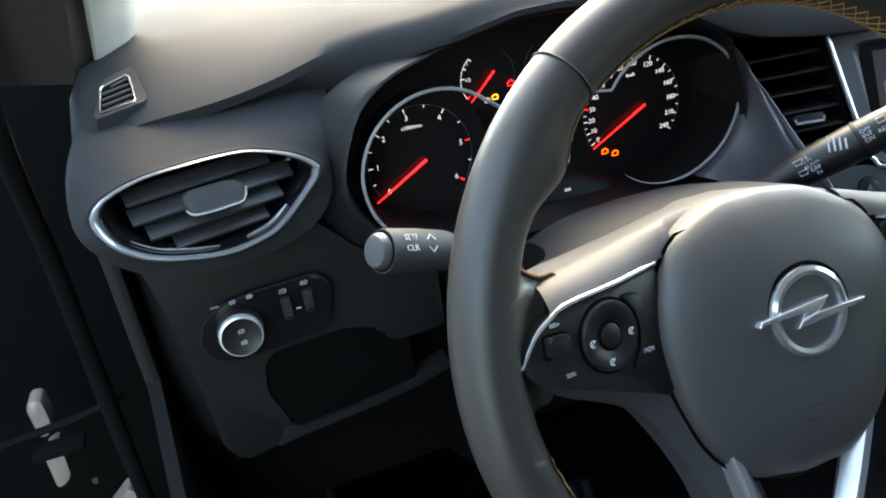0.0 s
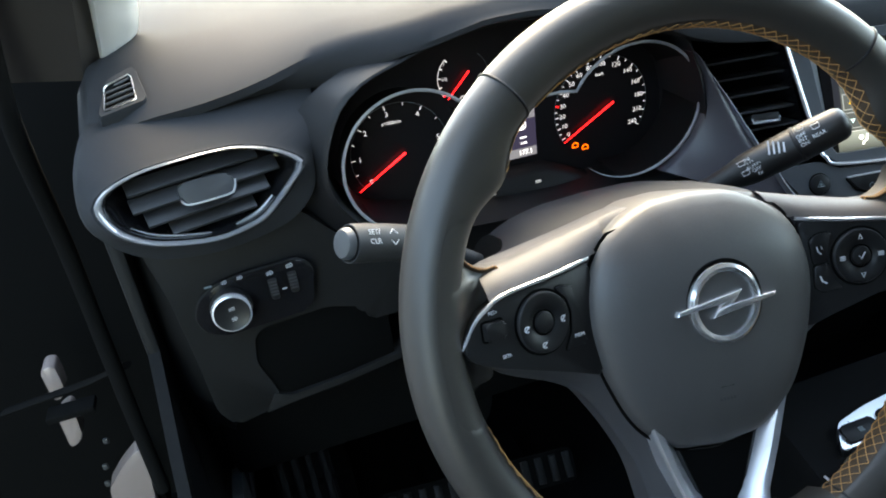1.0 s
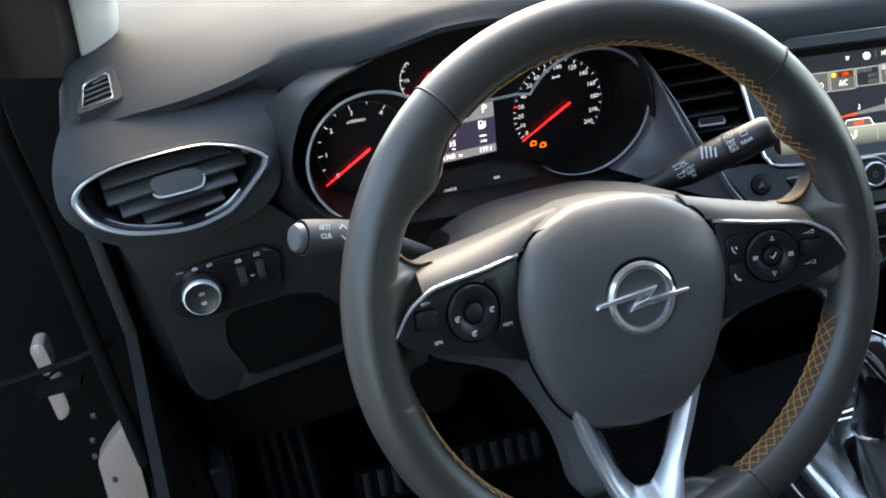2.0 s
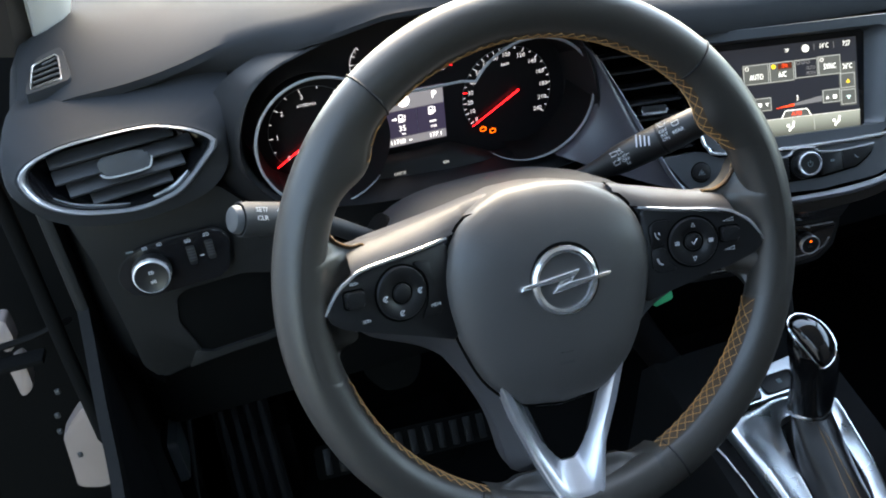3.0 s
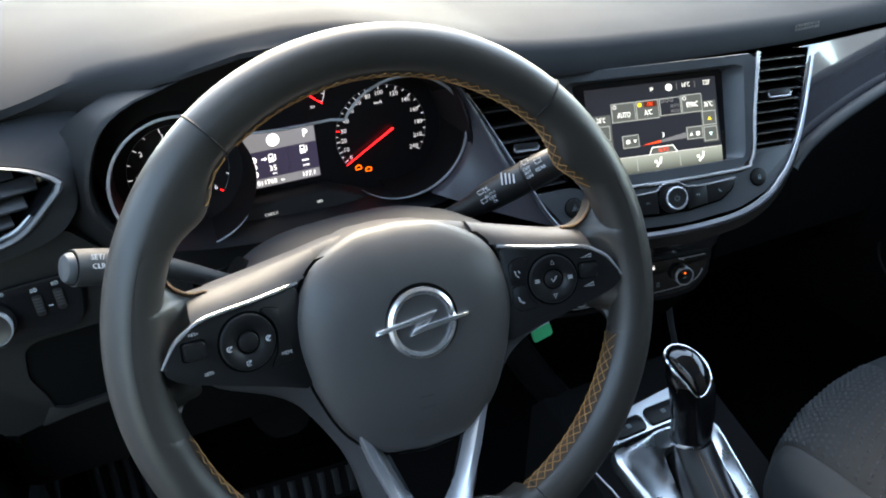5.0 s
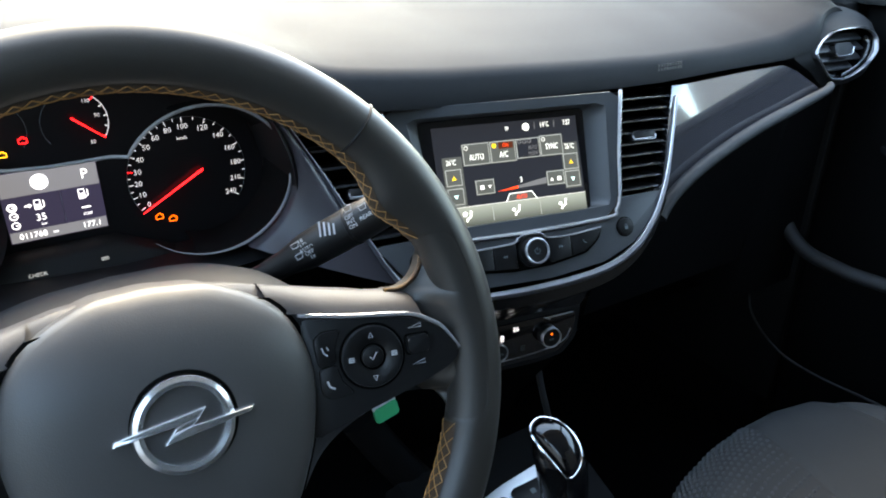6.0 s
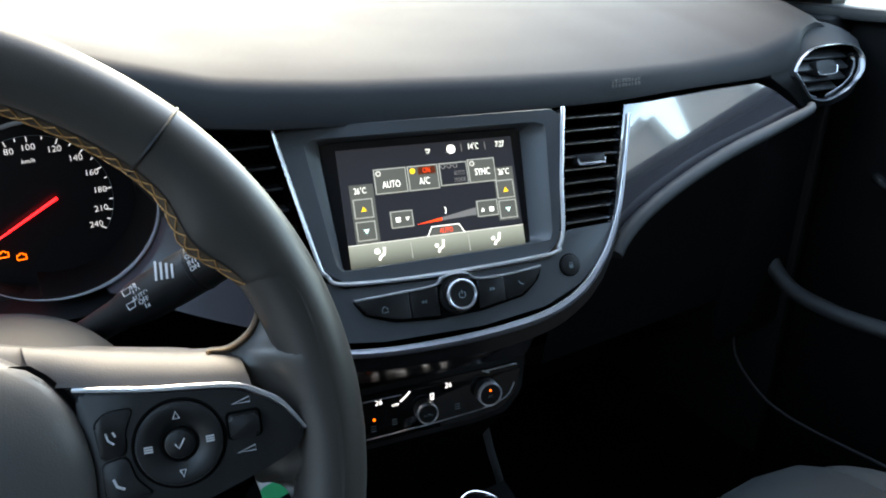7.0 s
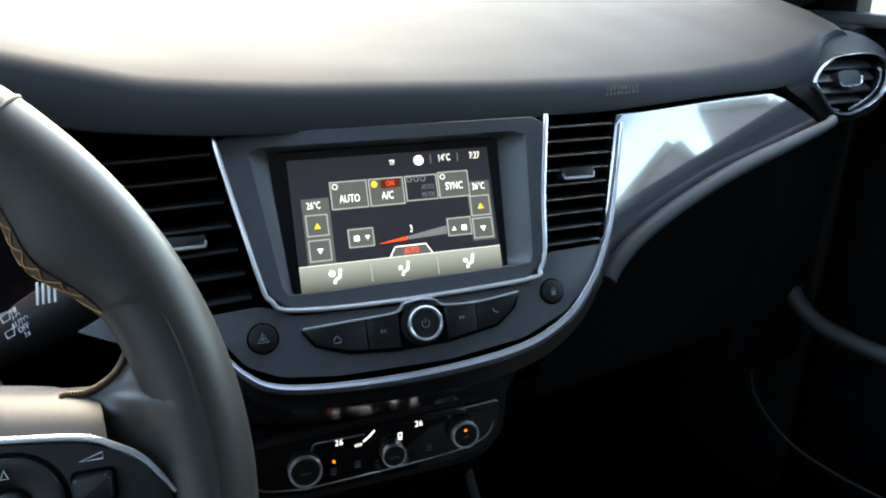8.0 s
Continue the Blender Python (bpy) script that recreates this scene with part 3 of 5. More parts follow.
for x in (-.290,):
    part("symbol", box(x - .003, .627, .0041, x + .003, .6285, .0044), GREYP, switch, smooth=False, m=LS)
for x, z in ((-.241, .612), (-.2245, .614)):
    part("thumb_wheel", prism(rounded(rect(x - .0035, z - .010, x + .0035, z + .009), .002), .003, .0065, .0015), BLACKP, switch, m=LS)
    for i in range(5):
        part("notch", box(x - .003, z - .006 + i * .003, .0062, x + .003, z - .0045 + i * .003, .0070, .0003), HARD, switch, m=LS)
part("symbol", box(-.2345, .6085, .0041, -.231, .6095, .0044), WHITEP, switch, smooth=False, m=LS)

# ---- instrument cluster ----
def scr(name, rgb, strength):
    """A plain lit screen colour."""
    return mat(name, rgb, 0.35, emit=strength, vary=0.02, spec=0.2)


DISBLUE = scr("display_blue", (.017, .015, .033), .16)
DISGREY = scr("display_grey", (.10, .10, .125), .16)
cluster = thing("instrument_cluster", "lit instrument cluster with red needles and chrome-rimmed dials", "instrument cluster")
part("back_panel", box(-.175, .3055, .60, .17, .312, .772), mat("dial_face", (.011, .010, .011), .35, spec=.15), cluster, "black dial panel")
TA, SP = (-.1055, .677), (.0935, .676)


def ring_pts(c, r, a0, a1, y, n=40):
    return [(c[0] + r * math.cos(radians(a0 + (a1 - a0) * i / n)), y, c[1] + r * math.sin(radians(a0 + (a1 - a0) * i / n))) for i in range(n + 1)]


TR, SR = (-.105, .684), (.1010, .685)
wave = ring_pts(TR, .0612, 318, 48, .2525) + [Vector((-.052, .256, .7205)), Vector((-.036, .259, .7160)), Vector((-.011, .2605, .7138)), Vector((.015, .2605, .7140)), Vector((.030, .2585, .7150))] + [Vector((SR[0] - .0035 + .0655 * math.cos(radians(q)), .2505, SR[1] + .0605 * math.sin(radians(q)))) for q in range(150, -141, -7)]
part("chrome_rim", tube([Vector(p) for p in wave], [.0014 * min(1, .25 + k / 14, .12 + (len(wave) - 1 - k) / 12) for k in range(len(wave))], 8, up=(0, 1, 0)), mat("rim_satin", (.30, .30, .31), .5, metal=.25, vary=.05), cluster, "satin chrome rim round both dials")
for c, r in ((TR, .0605), (SR, .0605)):
    outer_r = [(x, .254, z) for x, z in circle(c[0], c[1], r, 56)]
    inner_r = [(x, .300, z) for x, z in circle(c[0], c[1] - .004, r * .93, 56)]
    bm = loft([outer_r, inner_r])
    cut = [f for f in bm.faces if (f.calc_center_median().z > .712 and (f.calc_center_median().x > -.075 and f.calc_center_median().x < .06)) or (c is SR and f.calc_center_median().x < .082)]
    bmesh.ops.delete(bm, geom=cut, context='FACES')
    part("dial_wall", bm, FOOT, cluster)


def on_cl(x, z, y=.3048):
    return frame_of((x, y, z), (1, 0, 0), (0, -1, 0))


def dial(c, r, marks, letters, red=(), size=.0066, inset=.0078, minor=None):
    for k, ang in marks:
        a = radians(ang)
        h = .0019 if k else .0011
        part("tick", box(.0019 - 2 * h, -.00032, 0, .0019, .00032, .0003), GLOWR if k in red else GLOWW, cluster, smooth=False, m=on_cl(c[0] + (r - .0019) * math.cos(a), c[1] + (r - .0019) * math.sin(a)) @ pose(0, 0, 0, 0, 0, ang))
    for k, ang in letters:
        a = radians(ang)
        lettering(k, size, on_cl(c[0] + (r - inset) * math.cos(a), c[1] + (r - inset) * math.sin(a)), GLOWW, cluster, name="numeral")
    lo, hi = marks[0][1], marks[-1][1]
    part("scale_arc", tube(ring_pts(c, r + .0004, lo, hi, .3049, 60), .00018, 5), GREYP, cluster)


SPA = [("0", 222), ("10", 208), ("20", 194), ("30", 180), ("40", 165), ("50", 149), ("60", 134), ("80", 118), ("100", 101), ("120", 78), ("140", 57), ("160", 36), ("180", 16), ("210", -4), ("240", -22)]
TAA = [("0", 225), ("1", 188), ("2", 150), ("3", 111), ("4", 66), ("5", 19), ("6", -28)]


def with_minor(table):
    out = []
    for (k, a), (_, b) in zip(table, table[1:]):
        out += [(k, a), ("", (a + b) / 2)]
    return out + [table[-1]]


SPA = [(k, q - 11.5) for k, q in SPA]
TAA = [(k, q - 9.5) for k, q in TAA]
dial(SP, .0480, with_minor(SPA), SPA, red=("30",), size=.0063, inset=.0076)
dial(TA, .0445, with_minor(TAA), TAA, red=("5", "6"), size=.0066)
lettering("km/h", .0042, on_cl(SP[0] - .001, SP[1] + .031), GLOWW, cluster)
lettering("x1000/min", .0042, on_cl(TA[0] - .004, TA[1] + .028), GLOWW, cluster)


def needle(p, q, w=.0011):
    (x0, z0), (x1, z1) = p, q
    part("needle", loft([[(x0 + (x1 - x0) * t + a * (z1 - z0) * w * k / math.hypot(x1 - x0, z1 - z0), .3015 - b * .0006, z0 + (z1 - z0) * t - a * (x1 - x0) * w * k / math.hypot(x1 - x0, z1 - z0)) for a, b in ((-1, 0), (0, 1), (1, 0), (0, -1))] for t, k in ((0, .45), (.6, .8), (1, 1.0))], cap0=True, cap1=True), GLOWR, cluster, "glowing red needle")


needle((.0525, .6495), (.1050, .6790))
needle((-.1480, .6495), (-.1015, .6765))
needle((-.0572, .7150), (-.0355, .7365), .0008)
needle((.0355, .7172), (.0140, .7355), .0008)
for c, a0, a1 in (((-.040, .731), 215, 130), ((.0165, .731), -35, 50)):
    part("scale_arc", tube(ring_pts(c, .0235, a0, a1, .3049, 20), .0003, 5), GLOWW, cluster)
    for i in range(5):
        ang = a0 + (a1 - a0) * i / 4
        a = radians(ang)
        part("tick", box(-.0014, -.0004, 0, .0014, .0004, .0003), GLOWR if (i == 0 or (a0 < 0 and i == 4)) else GLOWW, cluster, smooth=False, m=on_cl(c[0] + .0222 * math.cos(a), c[1] + .0222 * math.sin(a)) @ pose(0, 0, 0, 0, 0, ang))
for c, a0, a1 in (((-.040, .731), 50, -35), ((.0165, .731), 130, 215)):
    part("scale_arc", tube(ring_pts(c, .0235, a0, a1, .3049, 20), .0002, 5), GREYP, cluster)
for t, x, z in (("1", -.0565, .7455), ("1/2", -.0575, .7325), ("130", .0265, .7465), ("90", .0325, .7345), ("50", .0265, .7145)):
    lettering(t, .0042, on_cl(x, z), GLOWW, cluster, name="numeral")


def lamp_sign(x, z, material, s=.0022):
    part("warning_lamp", tube([(px, py, .0004) for px, py in rounded([(-s, -s * .7), (s, -s * .7), (s, s * .5), (s * .4, s * .5), (s * .4, s * .9), (-s * .4, s * .9), (-s * .4, s * .5), (-s, s * .5)], .0003, 2)], .00038, 5, True), material, cluster, "glowing warning lamp", m=on_cl(x, z, .3045))


lamp_sign(.0650, .6435, GLOWO, .0029)
lamp_sign(.0755, .6395, GLOWO, .0029)
lamp_sign(-.0205, .7230, GLOWR, .0028)
lamp_sign(-.0355, .7145, mat("lit_amber", (1.0, .45, .03), .5, emit=.2), .0025)
lamp_sign(-.0425, .7130, GLOWW, .0022)
# information display
DI = on_cl(0, 0, .3045)
disp = part("display", prism(rect(-.0445, .6445, .0250, .7005), 0, .0006), DISBLUE, cluster, "lit trip display", smooth=False, m=DI)
part("band", prism(rect(-.0440, .6815, .0245, .7000), .0006, .0009), DISGREY, disp, smooth=False, m=DI)
part("band", prism(rect(-.0440, .6450, .0245, .6535), .0006, .0009), DISGREY, disp, smooth=False, m=DI)
DISW = scr("display_white", (.85, .85, 1.0), .17)
DL = lambda x, z: on_cl(x, z, .3034)
for t, s, x, z in (("P", .011, .0150, .691), ("35", .0078, -.0205, .6625), ("km", .003, -.0195, .6570), ("177.1", .0065, .0135, .6492), ("011768", .0065, -.0285, .6492), ("l/100", .0032, .0120, .6585), ("km", .003, -.0130, .6488)):
    lettering(t, s, DL(x, z), DISW, disp)
part("disc_symbol", prism(circle(-.0165, .6905, .0062, 20), .0009, .0012), DISW, disp, smooth=False, m=DI)
for x, z in ((-.0205, .6730), (.0110, .6755)):
    part("pump_symbol", prism([(x - .003, z - .004), (x + .0018, z - .004), (x + .0018, z + .0003), (x - .003, z + .0003)], .0009, .0012), DISW, disp, smooth=False, m=DI)
    part("pump_symbol", tube([(x - .0026, z, .001), (x - .0026, z + .0036, .001), (x + .0014, z + .0036, .001), (x + .0014, z, .001)], .00045, 5), DISW, disp, m=DI)
    part("pump_symbol", tube([(x + .0022, z - .003, .001), (x + .0038, z - .002, .001), (x + .0036, z + .003, .001)], .0004, 5), DISW, disp, m=DI)
part("arrow_symbol", prism([(-.0300, .6725), (-.0272, .6725), (-.0272, .6712), (-.0248, .6731), (-.0272, .6750), (-.0272, .6737), (-.0300, .6737)], .0009, .0012), DISW, disp, smooth=False, m=DI)
part("dash_symbol", prism(rect(.0085, .6635, .0150, .6647), .0009, .0012), DISW, disp, smooth=False, m=DI)
part("divider", prism(rect(-.0045, .656, -.0042, .680), .0009, .0011), GREYP, disp, smooth=False, m=DI)
for z in (.6735, .6665, .6590):
    part("ring_symbol", tube([(x, y, .001) for x, y in circle(-.0385, z, .0026, 16)], .0005 if z < .67 else .0009, 5, True), DISW, disp, m=DI)
    part("hand_symbol", box(-.0388, z - .0003, .0009, -.0370, z + .0003, .0012), DISW, disp, smooth=False, m=DI)
# ledge with two small buttons
part("ledge", loft([[(x, .304, z1), (x, .292, z1 - .002), (x, .287, z1 - .006), (x, .280, z1 - .028), (x, .262, z1 - .034)] for x, z1 in ((-.115, .618), (-.075, .630), (-.045, .638), (.028, .638), (.050, .628), (.085, .612))], closed=False), BLACKP, cluster, "black ledge under the display")
# white print; a weak emission is added to brighten it
BUTTONP = mat("brightened_print", (.75, .75, .78), .5, emit=.05)
for t, x, z in (("CHECK", -.033, .6245), ("000", .0155, .6260)):
    lettering(t, .0040, frame_of((x, .2835, z), (1, 0, 0), (0, -1, .25)), BUTTONP, cluster, name="button_mark")

# ---- steering column ----
a = radians(22)
CO = frame_of((0.0035, 0.012, 0.659), (1, 0, 0), (0, -math.cos(a), math.sin(a)))
column = thing("steering_column", "dark grey steering column shroud, coloured as shaded by the hood", "column shroud")
sec = [(-.030, .098, .052, -.05), (-.06, .104, .058, -.055), (-.10, .108, .062, -.06), (-.15, .108, .063, -.06), (-.175, .100, .058, -.055), (-.20, .085, .045, -.05)]
rings = []
for w, hw, top, bot in sec:
    out = []
    for i in range(48):
        t = 2 * math.pi * i / 48
        cx, sx = math.cos(t), math.sin(t)
        e = .55
        x = hw * math.copysign(abs(cx) ** e, cx)
        y = (top if sx > 0 else -bot) * math.copysign(abs(sx) ** (.75), sx) * (1 - .12 * (x / hw) ** 2)
        out.append((x, y, w))
    rings.append(out)
part("shroud", loft(rings, cap0=True, cap1=True), SHROUD, column, m=CO)
# no hole is cut; a dark disc paints the slot's shade
part("stalk_slot", prism(circle(0, 0, .022, 28, .014), -.004, .0008), DARK, column, "stalk slot shown as a flat dark disc", m=CO @ frame_of((-.095, .040, -.120), (0, .25, -1), (-.78, .62, .1)))
lever = thing("indicator_stalk", "grey indicator stalk with set and clear button", "stalk", group="column stalks")
tip = Vector((-.192, .098, .708))
line = smooth_path([tip, (-.167, .108, .697), (-.150, .118, .687), (-.131, .128, .673), (-.098, .142, .644), (-.080, .150, .630)], 6)
d = (Vector((-.167, .108, .697)) - tip).normalized() * .03
part("arm", tube(line, [interp(i / 30, [(0, .0120), (.08, .0122), (.38, .0115), (.44, .0085), (.6, .0072), (1, .0068)]) for i in range(len(line))], 20), HARD, lever)
part("end_button", tube([tip - d * .19, tip - d * .17, tip - d * .10, tip, tip + d * .03], [.0060, .0085, .0098, .0102, .0102], 22), STACK, lever, "round grey end button")
part("button_gap", tube([tip + d * .0, tip - d * .02], [.0112, .0112], 22), DARK, lever)
LV = frame_of(tip + d * .45, d, (-.1, -.75, .66))
for t, y in (("SET/", .003), ("CLR", -.003)):
    lettering(t, .0048, LV @ T(-.002, y, .0124), WHITEP, lever)
part("symbol", tube([(.010, .002, .0116), (.013, .005, .0114), (.016, .002, .0116)], .0004, 5), WHITEP, lever, m=LV)
part("symbol", tube([(.010, -.002, .0116), (.013, -.005, .0114), (.016, -.002, .0116)], .0004, 5), WHITEP, lever, m=LV)
wiper = thing("wiper_stalk", "black wiper stalk with white symbols", "stalk", group="column stalks")
tip, base = Vector((.179, .100, .7035)), Vector((.090, .165, .635))
d = (base - tip)
part("arm", tube([tip + d * t for t in (0, .02, .05, .22, .40, .56, .60, .72, .86, 1.0)], [.006, .0105, .0125, .0135, .0135, .013, .0125, .0095, .0085, .0085], 20), BUTTON, wiper)
part("collar", tube([tip + d * t for t in (.27, .275, .285, .29)], [.0135, .0141, .0141, .0135], 20), BLACKP, wiper)
WS = frame_of(tip + d * .3, -d, (-.25, -.72, .62))
for i, u in enumerate((-.016, -.0125, -.009, -.0055)):
    part("stripe", box(u - .0006, -.0045, .0132, u + .0006, .006 - i * .001, .0138), WHITEP, wiper, smooth=False, m=WS @ pose(0, 0, 0, 0, 0, -18))
for i, t in enumerate(("HI", "LO", "AUTO", "OFF", "1x")):
    lettering(t, .0040, WS @ T(-.030 - (i - 2) * -.001, .005 - i * .0033, .0128) @ pose(0, 0, 0, 8, 0, 0), WHITEP, wiper)
for i, t in enumerate(("OFF", "INT", "ON")):
    lettering(t, .0040, WS @ T(.008, .003 - i * .0035, .0140), WHITEP, wiper)
lettering("REAR", .0040, WS @ T(.019, -.002, .0136), WHITEP, wiper)
for x, y in ((-.037, .004), (-.037, -.004), (.009, .0085), (.019, .0045)):
    part("symbol", tube([(x - .0022, y - .0016, .0132), (x + .0022, y - .0016, .0132), (x + .003, y + .0018, .0132), (x - .003, y + .0018, .0132)], .0003, 5, True), WHITEP, wiper, m=WS)

# ---- steering wheel ----
wheel = thing("steering_wheel", "black leather steering wheel with silver lower spoke", "steering wheel")
RIM, RT, RW = .1730, .0166, .0162      # radius of the rim's middle line, its half width and half depth


def bulge(t):
    """How far the thumb grip stands inwards at an angle."""
    deg = math.degrees(t) % 360
    return .0092 * max(math.exp(-((deg - 35) / 6.5) ** 2), math.exp(-((deg - 145) / 6.5) ** 2))


def on_rim(t, f, up=0.0):
    """A point of the rim's skin: t round the wheel, f round the section (0 inwards, 90 towards the driver)."""
    q = RIM - (RT + up + bulge(t) * max(0, math.cos(f))) * math.cos(f)
    return (q * math.cos(t), q * math.sin(t), (RW + up) * math.sin(f))


N = 180
rings = [[on_rim(2 * math.pi * i / N, 2 * math.pi * j / 24) for j in range(24)] for i in range(N)]
part("rim", loft(rings + [rings[0]]), LEATHER, wheel, "smooth black leather rim", m=WH)
for deg in (131, 49, -63, -117):
    t = radians(deg)
    part("seam", tube([on_rim(t, 2 * math.pi * k / 28, .0002) for k in range(28)], .0008, 6, True, up=(math.sin(t), -math.cos(t), 0)), BLACKP, wheel, m=WH)


def lacing(a0, a1, nm="stitching"):
    """Crossed thread along the inside of the rim between two angles."""
    n = int(abs(a1 - a0) / 360 * 2 * math.pi * .153 / .0078)
    strip = []
    for i in range(n * 2 + 1):
        t = radians(a0 + (a1 - a0) * i / (n * 2))
        strip.append([on_rim(t, radians(-34 + 58 * k / 6), .0004) for k in range(7)])
    part("stitch_gap", loft(strip, closed=False), mat_gap, wheel, "dark brown lacing strip", m=WH)
    bm = bmesh.new()
    for i in range(n):
        for s in (-1, 1):
            line = []
            for k in range(7):
                t = radians(a0 + (a1 - a0) * min(n, i + 2 * k / 6) / n)
                f = radians(-5 + s * (-28 + 56 * k / 6))
                line.append(on_rim(t, f, .0007))
            tube(line, .00032, 4, bm=bm)
    tagged(part(nm, bm, STITCH, wheel, "orange crossed stitching", m=WH), kind="stuff")


mat_gap = mat("lacing_leather", (.045, .026, .013), .6, grain=.3)
lacing(25, 128)
lacing(-16.5, -66)
lacing(143, 132)
lacing(-163.5, -114)
AIR = [(0, .0615), (.025, .0595), (.045, .0520), (.060, .0400), (.070, .0250), (.0742, .006), (.0735, -.014), (.069, -.036), (.060, -.060), (.0475, -.0800), (.028, -.0930), (0, -.0965)]
AIR = [(x * 1.03, y) for x, y in AIR]
AIR = AIR + [(-x, y) for x, y in AIR[-2:0:-1]]
ar = [tuple(p) for p in smooth_path([(x, y, 0) for x, y in polar(AIR, (0, -.012), 36)], 2, True)]


def shrink(k, w, c=(0, -.012)):
    return [(c[0] + (p[0] - c[0]) * k, c[1] + (p[1] - c[1]) * k, w) for p in ar]


cover = [shrink(1.0, -.05), shrink(1.0, -.0125), shrink(.988, -.0085), shrink(.955, -.0050), shrink(.88, -.0018), shrink(.75, .0020), shrink(.58, .0046), shrink(.38, .0061), shrink(.18, .0067), shrink(.02, .0069)]
# its upper end rolls forward, away from the driver
part("airbag_cover", loft([[(x, y, z - .009 * max(0, min(1, (y - .008) / .055)) ** 2) for x, y, z in r] for r in cover], cap1=True), PADM, wheel, "dark grey airbag cover", m=WH)
part("cover_gap", loft([[(x, min(y, .047), z) for x, y, z in shrink(k, w)] for k, w in ((1.026, -.0128), (1.0, -.0124))]), DARK, wheel, m=WH)
hub = [(0, .058), (.04, .057), (.06, .0515), (.088, .0452), (.115, .0395), (.130, .0372), (.138, .030), (.138, -.024), (.1225, -.0312), (.098, -.0390), (.080, -.0500), (.061, -.0790), (.047, -.1075), (.041, -.1370), (.042, -.150), (0, -.155)]
hub = hub + [(-x, y) for x, y in hub[-2:0:-1]]
ho = polar(rounded(hub, .012), (0, -.012), 150)
ho = [((a_[0] + 2 * b_[0] + c_[0]) / 4, (a_[1] + 2 * b_[1] + c_[1]) / 4) for a_, b_, c_ in zip(ho[-1:] + ho[:-1], ho, ho[1:] + ho[:1])]


def inset(pts, dist):
    out = []
    for a_, p, c_ in zip(pts[-2:] + pts[:-2], pts, pts[2:] + pts[:2]):
        t = (Vector(c_) - Vector(a_)).normalized()
        out.append((p[0] - t.y * dist, p[1] + t.x * dist))
    return out


part("spoke_frame", loft([[(x, y, w) for x, y in inset(ho, dd)] for dd, w in ((0, -.052), (0, -.030), (.0006, -.0282), (.004, -.0250), (.008, -.0210), (.012, -.0172), (.016, -.0145), (.020, -.0135))], cap1=True), SPOKE, wheel, "dark grey spoke frame", m=WH)
for s in (-1, 1):
    PM = WH @ T(s * .108, 0, .0030) @ pose(0, 0, 0, 0, -13.5 * s, 0) @ T(-s * .108, 0, 0)
    # sloping shoulder from the spoke's upper edge to the bright strip
    PL_ = WH.inverted() @ PM
    rows_ = []
    for k in range(15):
        x = .056 + .083 * k / 14
        e_ = Vector((s * x, interp(x, [(.05, .0545), (.06, .0515), (.088, .0452), (.115, .0395), (.130, .0374), (.140, .0360)]), interp(x, [(.085, -.0255), (.125, -.0165), (.14, -.0150)])))
        p_ = PL_ @ Vector((s * x, interp(x, [(.056, .0352), (.069, .0334), (.097, .0288), (.130, .0246), (.142, .0196)]), -.0050))
        rows_.append([(e_.x, e_.y - .001, -.048), tuple(e_ + Vector((0, .0006, -.002)))] + [tuple(e_.lerp(p_, g) + Vector((0, .0016, .0020)) * math.sin(math.pi * g) ** .7) for g in (.06, .2, .4, .6, .8, .95)] + [(p_.x, p_.y - .001, p_.z - .006)])
    part("spoke_shoulder", loft(rows_, closed=False), SPOKE, wheel, "dark grey spoke shoulder", m=WH)
    # leather web between rim and spoke, with a rounded fillet above and below
    lip = smooth_path([(.1450, .0690, -.003), (.1495, .0612, -.006), (.1507, .0545, -.0085), (.1490, .0480, -.0100), (.1450, .0425, -.0108), (.1395, .0389, -.0118), (.1345, .0373, -.0130), (.1275, .0374, -.0150), (.1300, .0335, -.0112), (.1335, .0290, -.0092), (.1362, .0245, -.0080), (.1400, .0100, -.0085), (.1400, -.0100, -.0090), (.1385, -.0200, -.0095), (.1410, -.0243, -.0105), (.1465, -.0258, -.0105), (.1512, -.0290, -.0090), (.1535, -.0350, -.006), (.1532, -.0440, -.003)], 5)
    a0, a1 = math.atan2(.0690, .1450), math.atan2(-.0440, .1532)
    web = []
    for k, q in enumerate(lip):
        g = k / (len(lip) - 1)
        th = a0 + (a1 - a0) * g
        w = ease(g, 0, .13) * (1 - ease(g, .87, 1))
        row = []
        for n in range(13):
            u = n / 12
            f = radians(105 * u)
            px, py, zt = on_rim(th, math.pi / 2 - f, .0003)
            e = interp(u, [(0, 0), (.2, .067), (.3, .148), (.4, .30), (.5, .50), (.6, .68), (.7, .815), (.85, .935), (1, 1)])
            flat = (RIM * math.cos(th) * (1 - u) + q.x * u, RIM * math.sin(th) * (1 - u) + q.y * u, .0165 * (1 - e) + q.z * e)
            row.append((s * (px * (1 - w) + flat[0] * w), py * (1 - w) + flat[1] * w, zt * (1 - w) + flat[2] * w))
        x1, y1, z1 = row[-1]
        web.append(row + [(x1 + s * .0008, y1, z1 - .0018 * w), (x1 + s * .0030, y1 * 1.01, z1 - .016 * w)])
    part("thumb_rest", loft(web, closed=False), LEATHER, wheel, "leather thumb rest", m=WH)
    edge = [Vector((s * p.x, p.y, p.z)) for p in lip[4:38]]
    part("stitch_band", tube([p + Vector((-s * .0004, 0, .0004)) for p in edge], .0014, 8), mat_gap, wheel, m=WH)
    zig = []
    for p, q in zip(edge, edge[1:]):
        for k in range(3):
            zig.append(p.lerp(q, k / 3))
    zig = [p + Vector((-s * .0006, .0006, .0016 * (1 if k % 2 else -.9))) for k, p in enumerate(zig)]
